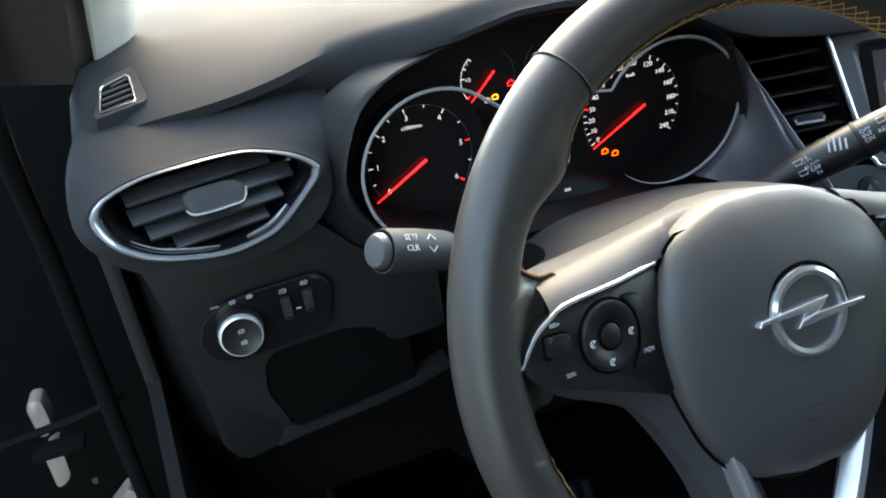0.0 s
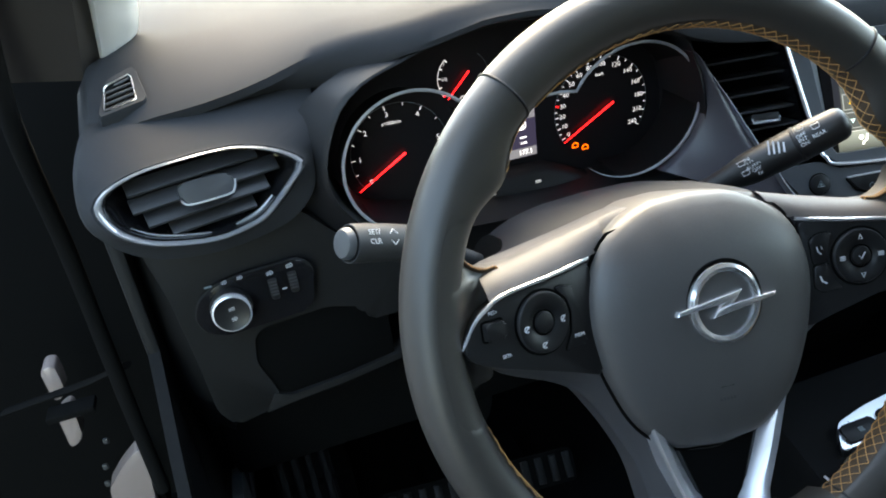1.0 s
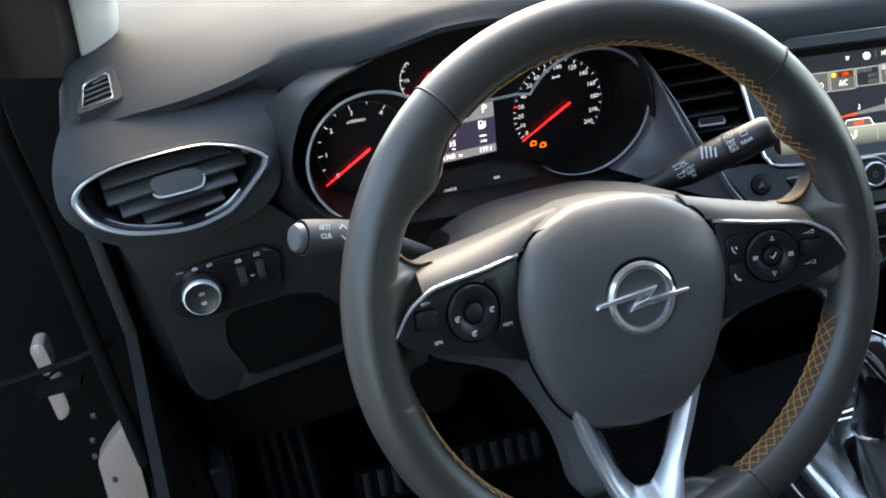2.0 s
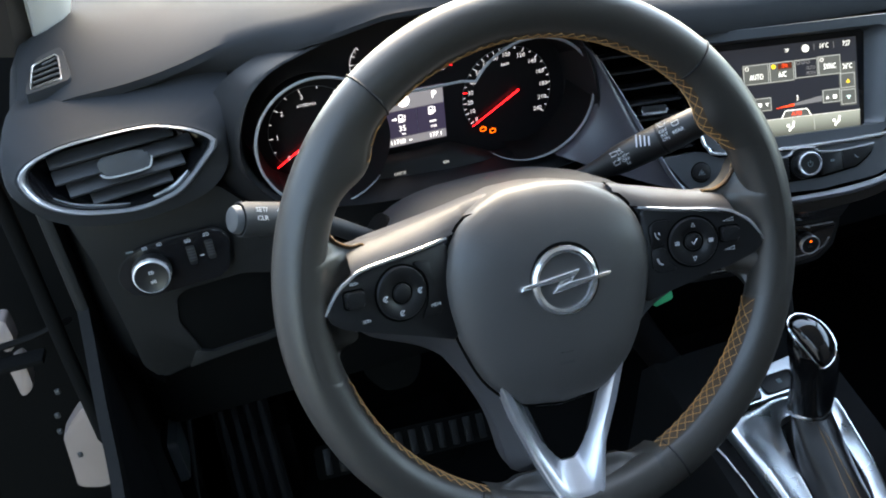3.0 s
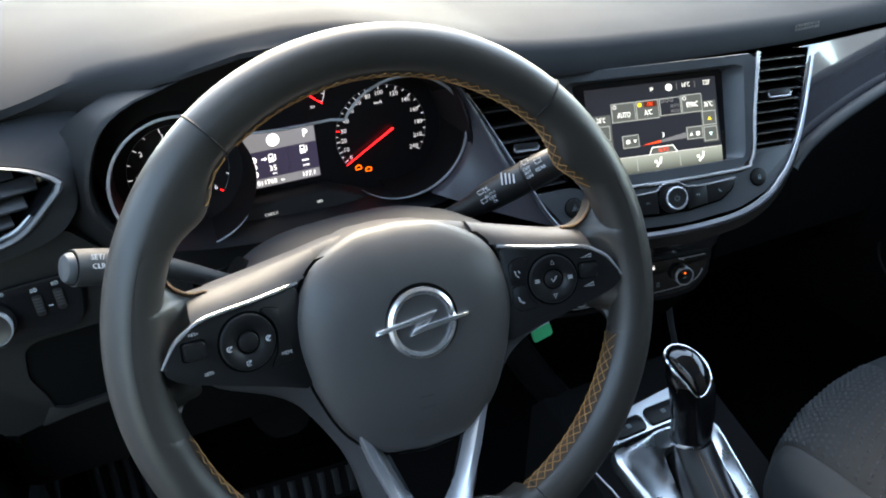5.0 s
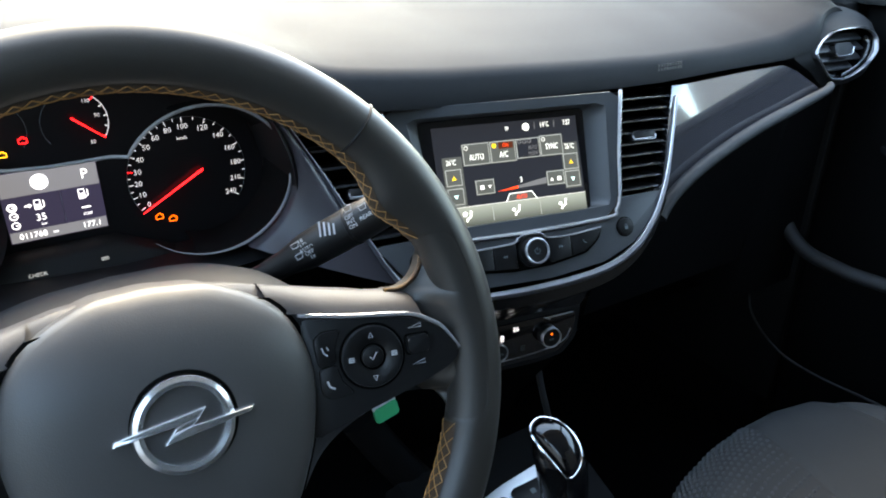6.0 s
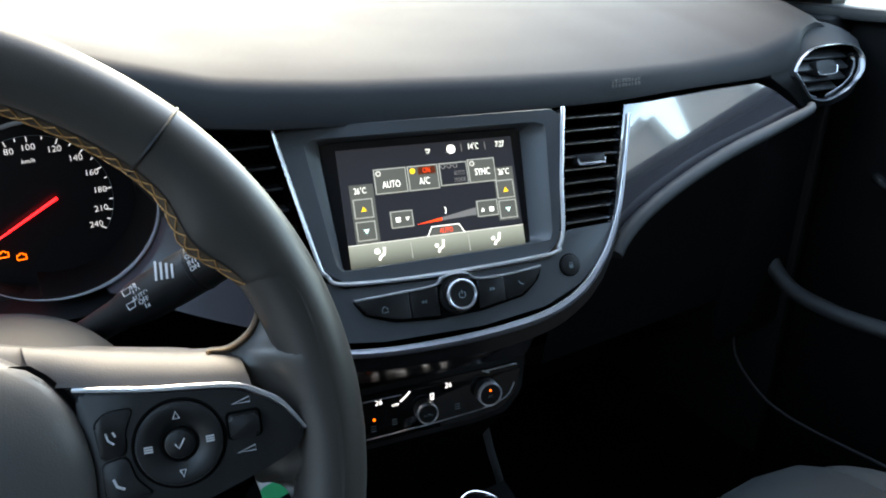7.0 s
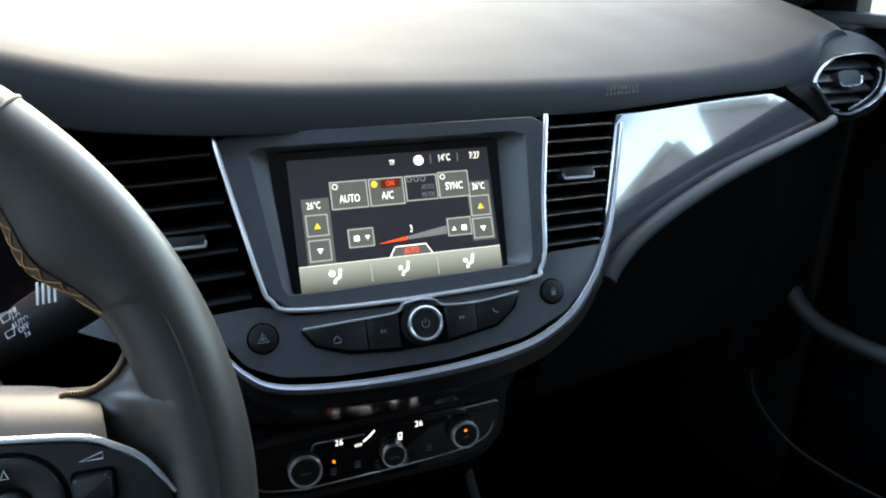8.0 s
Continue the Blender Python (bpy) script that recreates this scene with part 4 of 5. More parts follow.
    part("stitch_edge", tube(zig, .0007, 5), STITCH, wheel, "orange edge stitching", m=WH)
    part("web_seam", tube([Vector((s * p.x, p.y, p.z + .0005)) for p in lip[35:51]], .0006, 6), DARK, wheel, m=WH)
    panel = [(s * x, y) for x, y in ((.1585, .0005), (.1500, .0118), (.1415, .0180), (.1300, .0228), (.0970, .0270), (.0700, .0318), (.0690, -.0370), (.0886, -.0300), (.1370, -.0150), (.1510, -.0095), (.1570, -.0045))]
    sp = part("button_panel", prism(rounded(panel, .004), -.022, -.0045, .0018), BUTTON, wheel, "black button panel", m=PM)
    strip = smooth_path([(s * .1592, .0000, -.0058), (s * .1505, .0130, -.0046), (s * .1420, .0194, -.0040), (s * .1300, .0246, -.0040), (s * .0970, .0288, -.0044), (s * .0690, .0334, -.0060)], 6)
    part("chrome_strip", tube(strip, [.0007 + .0005 * min(1, k / 8) for k in range(len(strip))], 8, flat=.8), ALU, wheel, "bright chrome strip", m=PM)
    PB = PM @ T(s * .107, .0043, .002)
    pad = part("round_pad", loft([[(x, y, w) for x, y in circle(0, 0, r, 44)] for r, w in ((.0176, -.012), (.0175, -.0052), (.0168, -.0040), (.0155, -.0038), (.0082, -.0052), (.0074, -.0060))], cap1=True), BUTTON, sp, "round four-way button", m=PB)
    part("pad_gap", tube([(x, y, -.0068) for x, y in circle(0, 0, .0183, 44)], .0009, 6, True), DARK, sp, m=PB)
    part("pad_rim", tube([(x, y, -.0047) for x, y in circle(0, 0, .0171, 44)], .0003, 5, True), HARD, sp, "thin satin rim", m=PB)
    part("centre_button", prism(circle(0, 0, .0062, 28), -.007, -.0040, .0010), BUTTON, sp, m=PB)
    part("pad_gap", tube([(x, y, -.0052) for x, y in circle(0, 0, .0069, 32)], .0005, 6, True), DARK, sp, m=PB)
    z0, z1 = -.0041, -.0036
    if s > 0:
        for k in (1, -1):
            part("symbol", tube([(-.0012, .0108 * k, -.0038), (.0012, .0108 * k, -.0038), (0, .0138 * k, -.0038)], .0003, 5, True), WHITEP, sp, m=PB)
        for x in (-.0122, .0122):
            for o in (-.0010, 0, .0010):
                part("symbol", box(x - .0017, o - .0003, z0, x + .0017, o + .0003, z1), WHITEP, sp, smooth=False, m=PB)
        part("symbol", tube([(-.0018, .0003, -.0038), (-.0004, -.0018, -.0038), (.0022, .0022, -.0038)], .00035, 5), WHITEP, sp, m=PB)
        for keyo in ([(.0755, .0185), (.0805, .0222), (.0905, .0222), (.0865, .0130), (.0862, .0040), (.0768, .0030)], [(.0768, .0018), (.0862, .0028), (.0885, -.0070), (.0945, -.0142), (.0815, -.0156), (.0766, -.0120)]):
            part("side_key", prism(rounded(keyo, .0022), -.012, -.0030, .0010), BUTTON, sp, m=PM)
            part("key_gap", tube([(x, y, -.0043) for x, y in rounded(keyo, .0022)], .0005, 5, True), DARK, sp, m=PM)
        part("symbol", tube([(.0795, .0140, -.0028), (.0802, .0108, -.0028), (.0822, .0090, -.0028)], .0004, 5), WHITEP, sp, m=PM)
        part("symbol", tube([(.0822, .0140, -.0028), (.0830, .0120, -.0028)], .0004, 5), WHITEP, sp, m=PM)
        part("symbol", tube([(.0802, -.0050, -.0028), (.0812, -.0082, -.0028), (.0840, -.0098, -.0028)], .0006, 5), WHITEP, sp, m=PM)
    else:
        for dx, dy in ((-.0125, -.0015), (.0125, -.0005), (-.002, -.0128)):
            part("symbol", tube([(dx + .0017 * math.cos(q), dy + .0017 * math.sin(q), -.0039) for q in (0.6, 1.6, 2.6, 3.6, 4.6, 5.4)], .0003, 5), WHITEP, sp, m=PB)
            part("symbol", tube([(dx - .001, dy - .001, -.0039), (dx + .0016, dy + .0016, -.0039)], .0003, 5), WHITEP, sp, m=PB)
        keyo = [(-.0968, .0216), (-.0925, .0224), (-.0849, .0205), (-.0817, .0038), (-.0782, -.0118), (-.0806, -.0150), (-.0940, -.0158), (-.0885, -.0060), (-.0872, .0060), (-.0895, .0140)]
        part("side_key", prism(rounded(keyo, .0020), -.012, -.0030, .0010), BUTTON, sp, m=PM)
        part("key_gap", tube([(x, y, -.0043) for x, y in rounded(keyo, .0020)], .0005, 5, True), DARK, sp, m=PM)
        lettering("MEM", .0034, PM @ T(-.0838, -.0085, -.0029), WHITEP, sp)
        lettering("RES+", .0028, PM @ T(-.1385, .0165, -.0043), WHITEP, sp)
        lettering("SET/-", .0028, PM @ T(-.1330, -.0090, -.0043), WHITEP, sp)
    xs = .1335 if s > 0 else .1400
    part("thumb_switch", prism(rounded(rect(s * xs - .0062, .0022, s * xs + .0062, .0120), .002), -.012, .0004, .0024), BUTTON, sp, "small black rocker switch", m=PM)
    part("switch_gap", tube([(x, y, -.0043) for x, y in rounded(rect(s * xs - .0068, .0016, s * xs + .0068, .0126), .002)], .0006, 5, True), DARK, sp, m=PM)
    if s > 0:
        for y in (.0168, -.0042):
            part("symbol", tube([(.1295, y - .0006, -.0043), (.1370, y - .0006, -.0043), (.1370, y + .0016, -.0043)], .0003, 5, True), WHITEP, sp, m=PM)
vin = [(-.0275, -.0930), (-.0105, -.1405), (.0105, -.1405), (.0275, -.0930), (.020, -.097), (0, -.0995), (-.020, -.097)]
VO = [(-.0490, -.072), (-.0395, -.103), (-.0285, -.132), (-.0165, -.163), (-.0130, -.175)]
VI = [(-.0305, -.0890), (-.0245, -.106), (-.0175, -.123), (-.0095, -.1365), (-.0050, -.1408)]
VO, VI = VO + [(-x, y) for x, y in VO[::-1]], VI + [(-x, y) for x, y in VI[::-1]]
arms = []
for o, q in zip(VO, VI):
    ring = []
    for k, w in ((0, -.024), (0, -.0085), (.05, -.0055), (.14, -.0045), (.45, -.0050), (.54, -.0065), (1, -.0150), (1, -.024)):
        x, y = o[0] + (q[0] - o[0]) * k, o[1] + (q[1] - o[1]) * k
        ring.append((x, y, w + .021 * ease(-y, .125, .178)))
    arms.append(ring)
part("silver_insert", loft(arms, cap0=True, cap1=True), SILVER, wheel, "satin silver V-shaped insert", m=WH)
part("insert_back", prism(vin, -.03, -.0128), DARK, wheel, m=WH)
web = []
for k in range(33):
    x = -.066 + .132 * k / 32
    yr, yi = math.sqrt(.172 ** 2 - x * x), interp(abs(x), [(0, .146), (.040, .146), (.046, .149), (.052, .1495), (.060, .146), (.066, .1415)])
    row = []
    for q in range(11):
        u = q / 10
        w = 1 - ease(abs(x) / .066, .70, .97)
        f = radians(100 * u)
        rt = .172 - .0170 * math.sin(f)
        row.append((x, -((yr + (yi - yr) * u) * w + math.sqrt(rt * rt - x * x) * (1 - w)), (.0159 - .0234 * ease(u ** 1.15, 0, 1)) * w + .0157 * math.cos(f) * (1 - w)))
    web.append(row + [(x, row[-1][1] + .002 * w, row[-1][2] - .003), (x, row[-1][1] - .004 * (1 - w), -.018)])
part("spoke_foot", loft(web, closed=False), LEATHER, wheel, "leather foot of the lower spoke", m=WH)
EM = WH @ T(.0028, -.0052, .0058) @ pose(0, 0, 0, 0, 0, -5)
emb = part("emblem", loft([[(r * math.cos(t), r * math.sin(t), w) for r, w in ((.0186, 0), (.0192, .0026), (.0216, .0032), (.0238, .0020), (.0243, 0))] for t in [2 * math.pi * i / 56 for i in range(57)]], closed=False), BADGE, wheel, "chrome ring emblem with a bar", m=EM)
# dark band laid on the cover paints the emblem's shadow
part("recess", loft([[(r * math.cos(t), r * math.sin(t), w) for r, w in ((.0236, .0002), (.0252, .0006), (.0266, .0001))] for t in [2 * math.pi * i / 56 for i in range(57)]], closed=False), DARK, emb, "shadow round the ring, painted as a dark band", m=EM)
for q in (0, 180):
    part("bar", prism([(-.0330, -.0050), (-.0318, -.0020), (.0102, .0082), (.0062, .0028), (-.0040, .0004)], 0, .0040, .0005), BADGE, emb, m=EM @ pose(0, 0, 0, 0, 0, q))
part("bar", prism([(.0098, .0076), (.0046, .0006), (-.0098, -.0076), (-.0046, -.0006)], 0, .0034, .0004), BADGE, emb, m=EM)
part("mould_mark", box(-.0045, -.0555, .0038, .0045, -.0549, .0051), BLACKP, wheel, m=WH)
for k in range(5):
    part("mould_mark", box(-.0055 + k * .0023, -.0640, .0030, -.0040 + k * .0023, -.0622, .0044), SPOKE, wheel, "faint moulded lettering", m=WH)

# ---- centre stack ----
stack = thing("centre_stack", "slate grey centre stack with buttons and chrome edging", "centre stack")
plate = [(-.145, .024), (-.108, .026), (-.100, .024), (-.086, .017), (-.018, .015), (.079, .018), (.093, .025), (.098, .039), (.146, .041), (.127, .013), (.106, -.005), (.072, -.019), (.016, -.026), (-.062, -.0255), (-.098, -.021), (-.119, -.011)]
part("face_plate", prism(rounded(plate, .005), -.03, 0, .0015), STACK, stack, "slate grey face plate", m=ST)
BZ = [(-.124, .140), (-.120, .117), (-.1045, .042), (-.099, .029), (-.086, .021), (-.018, .0185), (.079, .0215), (.091, .028), (.0965, .042), (.101, .080), (.1115, .140)]
part("bezel_strip", tube([(x, y, .0012) for x, y in [tuple(p)[:2] for p in smooth_path([(x, y, 0) for x, y in BZ], 6)]], .0017, 8), ALU, stack, "bright chrome strip round the screen", m=ST)
BC = (-.005, .078)
bzr = polar(BZ, BC, 96)
LEDGE = rounded([(-.1035, .1300), (-.0900, .0300), (.0870, .0325), (.0945, .1300)], .006)
GLASS = rounded([(-.0900, .1285), (-.0835, .0285), (.0715, .0290), (.0760, .1285)], .004)
part("screen_surround", loft([[(x, y, -.004) for x, y in bzr], [(BC[0] + (x - BC[0]) * .985, BC[1] + (y - BC[1]) * .985, -.0005) for x, y in bzr], [(x, y, -.0012) for x, y in polar(LEDGE, BC, 96)], [(BC[0] + (x - BC[0]) * .985, BC[1] + (y - BC[1]) * .985, -.0030) for x, y in polar(LEDGE, BC, 96)], [(x, y, -.0135) for x, y in polar(GLASS, BC, 96)]], cap1=True), STACK, stack, "recessed slate surround", m=ST)
rim_path = [(.1735, .130), (.170, .117), (.164, .095), (.153, .057), (.1395, .027), (.128, .010), (.1070, -.0105), (.072, -.0258), (.016, -.0328), (-.048, -.0335), (-.0985, -.0282), (-.121, -.0155), (-.137, .006), (-.147, .026), (-.163, .055), (-.183, .095), (-.203, .131)]
rp = [tuple(p)[:2] for p in smooth_path([(x, y, 0) for x, y in rim_path], 6)]
nrm = []
for i, p in enumerate(rp):
    q0, q1 = Vector(rp[max(i - 1, 0)]), Vector(rp[min(i + 1, len(rp) - 1)])
    t = (q1 - q0).normalized()
    nrm.append((t.y, -t.x))
band = []
for i, (p, n) in enumerate(zip(rp, nrm)):
    s = i / (len(rp) - 1)
    w = .0010 + .0022 * math.sin(math.pi * min(1, max(0, (s - .12) / .62))) ** .8 if .12 < s < .74 else .0010
    n = (-n[0], -n[1]) if (n[0] * (p[0] - 0) + n[1] * (p[1] - .06)) < 0 else n
    band.append([(p[0] + n[0] * o, p[1] + n[1] * o, z) for o, z in ((-w, -.004), (-w, .002), (0, .0035), (w, .001), (w + .002, -.006))])
part("chrome_band", loft(band, closed=False), BANDM, stack, "satin silver edging band", m=ST)
part("band_edge", tube([r[1] for r in band], .0006, 6), ALU, stack, "thin bright edge", m=ST)
screen = thing("touch_screen", "lit touch screen showing climate settings", "screen")
U0, U1, V0, V1 = -.0780, .0672, .0308, .1218
SW, SH = U1 - U0, V1 - V0


def sc(a, b):
    """Screen place from shares across and down."""
    return U0 + a * SW, V1 - b * SH


NIGHT, KEYC, KEYE, BARC, DIM, EDGEC = scr("screen_night", (.011, .012, .017), .13), scr("screen_key", (.055, .058, .058), .13), scr("screen_key_edge", (.22, .23, .23), .13), scr("screen_bar", (.16, .17, .155), .13), scr("screen_dim", (.10, .10, .11), .13), scr("screen_line", (.5, .5, .5), .13)
WTX, RTX, YTX, CTX = scr("screen_text", (.9, .92, .92), .13), scr("screen_red", (.9, .06, .015), .13), scr("screen_amber", (.85, .5, .03), .13), scr("screen_cyan", (.55, .85, .88), .13)


def tile(name, a0, b0, a1, b1, m, w=.0, th=.0003, parent=None):
    (x0, y1), (x1, y0) = sc(a0, b0), sc(a1, b1)
    return part(name, prism(rect(x0, y0, x1, y1), -.0123 + w, -.0123 + w + th), m, parent or screen, smooth=False, m=ST)


def word(t, a, b, size, m=None):
    x, y = sc(a, b)
    ob = lettering(t, size * .82, ST @ T(x, y, -.0110) @ Matrix.Diagonal((.70, 1.05, 1, 1)), m or WTX, screen, .0001)
    return ob


part("glass", prism(GLASS, -.022, -.0124), GLOSS, screen, "glossy black panel", m=ST)
tile("background", 0, 0, 1, 1, NIGHT)


def key(a0, b0, a1, b1, face=None):
    e = tile("key", a0, b0, a1, b1, KEYE, .0003)
    g = .006
    tile("face", a0 + g, b0 + g * 1.6, a1 - g, b1 - g * 1.6, face or KEYC, .0006, parent=e)


word("TP", .50, .075, .0062)
x, y = sc(.635, .07)
part("disc_symbol", prism(circle(x, y, .0036, 20), -.0115, -.0112), WTX, screen, smooth=False, m=ST)
word("14°C", .765, .065, .0080)
word("7:27", .925, .065, .0080)
for a_ in (.695, .835):
    tile("rule", a_, .03, a_ + .004, .10, DIM, .0006)
key(.185, .185, .365, .40)
key(.372, .185, .545, .40)
key(.552, .185, .715, .385, NIGHT)
key(.72, .175, .88, .385)
word("AUTO", .275, .325, .0090)
word("A/C", .46, .325, .0090)
tile("lit_bar", .43, .20, .53, .265, scr("screen_bar_dark", (.05, .012, .006), .13), .0010)
word("ON", .478, .234, .0066, RTX)
word("AUTO", .665, .285, .0060, DIM)
word("MODE", .665, .345, .0060, DIM)
word("SYNC", .80, .295, .0090)
for a_, b_, m in ((.21, .225, EDGEC), (.40, .23, YTX), (.575, .215, DIM), (.61, .215, DIM), (.645, .215, DIM), (.745, .215, EDGEC)):
    x, y = sc(a_, b_)
    part("lamp", tube([(q[0], q[1], -.0112) for q in circle(x, y, .0017, 14)], .0004, 5, True) if m is not YTX else prism(circle(x, y, .0022, 16), -.0114, -.0111), m, screen, smooth=False, m=ST)
tile("column_panel", .045, .30, .175, .80, KEYC, .0002)
tile("column_panel", .865, .27, .985, .745, KEYC, .0002)
word("26°C", .10, .355, .0080)
word("26°C", .925, .315, .0080)
for a0, b0, up, m in ((.055, .42, 1, YTX), (.055, .61, -1, CTX), (.872, .385, 1, YTX), (.872, .565, -1, CTX)):
    key(a0, b0, a0 + .105, b0 + .165)
    x, y = sc(a0 + .0525, b0 + .088)
    part("arrow", prism([(x - .0022, y - .0018 * up), (x + .0022, y - .0018 * up), (x, y + .0020 * up)], -.0114, -.0111), m, screen, smooth=False, m=ST)
for a0, s in ((.245, 1), (.74, -1)):
    key(a0, .555 - (s < 0) * .01, a0 + .125, .70 - (s < 0) * .01)
    x, y = sc(a0 + .0625 - s * .022, .63)
    for q in range(4):
        dx, dy = .0013 * math.cos(q * math.pi / 2 + .8), .0013 * math.sin(q * math.pi / 2 + .8)
        part("fan_symbol", prism(circle(x + dx, y + dy, .0011, 8), -.0114, -.0111), WTX, screen, smooth=False, m=ST)
    x, y = sc(a0 + .0625 + s * .03, .63)
    part("arrow", prism([(x - .0016, y + .0014 * s), (x + .0016, y + .0014 * s), (x, y - .0016 * s)], -.0114, -.0111), WTX, screen, smooth=False, m=ST)
word("3", .555, .60, .0085)
p = [sc(.385, .69), sc(.735, .665), sc(.735, .60)]
part("fan_wedge", prism([p[0], p[1], p[2]], -.0120, -.0117), DIM, screen, smooth=False, m=ST)
p = [sc(.385, .69), sc(.53, .68), sc(.53, .653)]
part("fan_wedge", prism([p[0], p[1], p[2]], -.0117, -.0114), RTX, screen, smooth=False, m=ST)
for i in range(15):
    tile("lower_bar", 0, .805 + .013 * i, 1, .805 + .013 * (i + 1), scr("screen_bar", tuple(c * (1.25 - .068 * i) for c in (.16, .17, .155)), .13), .0003)
tile("bar_edge", 0, .80, 1, .806, EDGEC, .0006)
p = [sc(.435, .805), sc(.465, .725), (sc(.62, .725)), sc(.65, .805)]
part("tab", prism(p, -.0119, -.0116), KEYC, screen, smooth=False, m=ST)
part("tab_edge", tube([(q[0], q[1], -.0114) for q in p], .0004, 5), WTX, screen, m=ST)
word("AUTO", .545, .768, .0068, RTX)
for a_ in (.335, .665):
    tile("rule", a_, .83, a_ + .004, .97, KEYE, .0009)
for a_, k in ((.17, 0), (.50, 1), (.83, 2)):
    x, y = sc(a_, .895)
    part("seat_symbol", tube([(x + .003, y + .0045, -.0112), (x + .002, y - .001, -.0112), (x - .001, y - .0025, -.0112), (x - .002, y - .005, -.0112)], .0010, 6), WTX, screen, m=ST)
    part("seat_symbol", prism(circle(x - .003, y + (.002 if k == 0 else .0005), .0016 if k else .0023, 12), -.0114, -.0111), WTX, screen, smooth=False, m=ST)

# controls under the screen
bar = [(-.0810, .0070), (-.040, .0085), (-.020, .0100), (.016, .0110), (.040, .0098), (.0705, .0130), (.066, .0030), (.052, -.0070), (.016, -.0125), (-.020, -.0135), (-.052, -.0110), (-.073, -.0040)]
part("button_well", prism(rounded([(x * 1.03, y * 1.12 - .0004) for x, y in bar], .003), -.002, .0008, .0004), DARK, stack, m=ST)
for u0, u1 in ((-.081, -.0405), (-.0395, -.0175), (.0155, .0375), (.0385, .0705)):
    cell = []
    top = [(x, interp(x, [(-.081, .0070), (-.020, .0092), (.016, .0098), (.0705, .0122)])) for x in np.linspace(u0, u1, 6)]
    bot = [(x, interp(x, [(-.081, .0060), (-.073, -.0035), (-.052, -.0102), (-.020, -.0125), (.016, -.0118), (.052, -.0062), (.066, .0035), (.0705, .0115)])) for x in np.linspace(u1, u0, 6)]
    part("button", prism(top + bot, -.002, .0030, .0008), BUTTON, stack, m=ST)
part("chrome_line", tube(smooth_path([(-.0815, .0078, .002), (-.040, .0094, .003), (-.019, .0108, .003), (-.013, .0155, .003), (-.002, .0175, .003), (.009, .0160, .003), (.016, .0115, .003), (.040, .0108, .003), (.0712, .0138, .002)], 5), .0009, 6), ALU, stack, "thin chrome line", m=ST)
VK = ST @ T(-.0015, .0012, 0)
vol = part("volume_knob", loft([[(x, y, -.002) for x, y in circle(0, 0, .0150)], [(x, y, .003) for x, y in circle(0, 0, .0146)], [(x, y, .0032) for x, y in circle(0, 0, .0125)], [(x, y, .0125) for x, y in circle(0, 0, .0118)]], cap1=True), BUTTON, stack, "black volume knob", m=VK)
part("ring", loft([[(r * math.cos(t), r * math.sin(t), w) for r, w in ((.0120, .0105), (.0120, .0130), (.0110, .0138), (.0098, .0132), (.0096, .0126))] for t in [2 * math.pi * i / 48 for i in range(49)]], closed=False), DARKCHROME, vol, "chrome ring", m=VK)
part("symbol", tube([(.0026 * math.cos(q), .0026 * math.sin(q), .0127) for q in [2.2 + i * .55 for i in range(10)]], .0003, 5), GREYP, vol, m=VK)
part("symbol", box(-.0003, .0005, .0125, .0003, .0034, .0129), GREYP, vol, smooth=False, m=VK)
for (u, v, r) in ((-.107, .0055, .0090), (.0978, .0108, .0082)):
    kb = part("round_button", prism(circle(u, v, r, 32), -.004, .0028, .0012), BUTTON, stack, "round black button", m=ST)
    part("gap", tube([(x, y, .0002) for x, y in circle(u, v, r + .0005, 32)], .0007, 6, True), DARK, stack, m=ST)
    if u < 0:
        part("symbol", tube([(u - .0032, v - .0024, .0029), (u + .0032, v - .0024, .0029), (u, v + .0032, .0029)], .0005, 5, True), GREYP, kb, m=ST)
        part("symbol", prism([(u - .0014, v - .0012), (u + .0014, v - .0012), (u, v + .0014)], .0028, .0031), GREYP, kb, smooth=False, m=ST)
    else:
        part("symbol", box(u - .0016, v - .0026, .0028, u + .0016, v + .0002, .0031), GREYP, kb, smooth=False, m=ST)
        part("symbol", tube([(u - .0011, v, .0029), (u - .0011, v + .0020, .0029), (u + .0011, v + .0020, .0029), (u + .0011, v, .0029)], .0003, 5), GREYP, kb, m=ST)
for u, v, k in ((-.060, -.002, 0), (-.0285, -.0005, 1), (.0265, .0015, 2), (.052, .003, 3)):
    if k == 0:
        part("symbol", tube([(u - .0022, v - .002, .0031), (u - .0022, v + .0006, .0031), (u, v + .0026, .0031), (u + .0022, v + .0006, .0031), (u + .0022, v - .002, .0031)], .0003, 5, True), GREYP, stack, m=ST)
    elif k == 3:
        part("symbol", tube([(u - .0018, v + .0016, .0031), (u - .0008, v - .0006, .0031), (u + .0018, v - .0016, .0031)], .0005, 5), GREYP, stack, m=ST)
    else:
        g = -1 if k == 1 else 1
        for o in (-.0014, .0008):
            part("symbol", prism([(u + o * g, v - .0014), (u + o * g, v + .0014), (u + (o + .0020) * g, v)], .0030, .0033), GREYP, stack, smooth=False, m=ST)


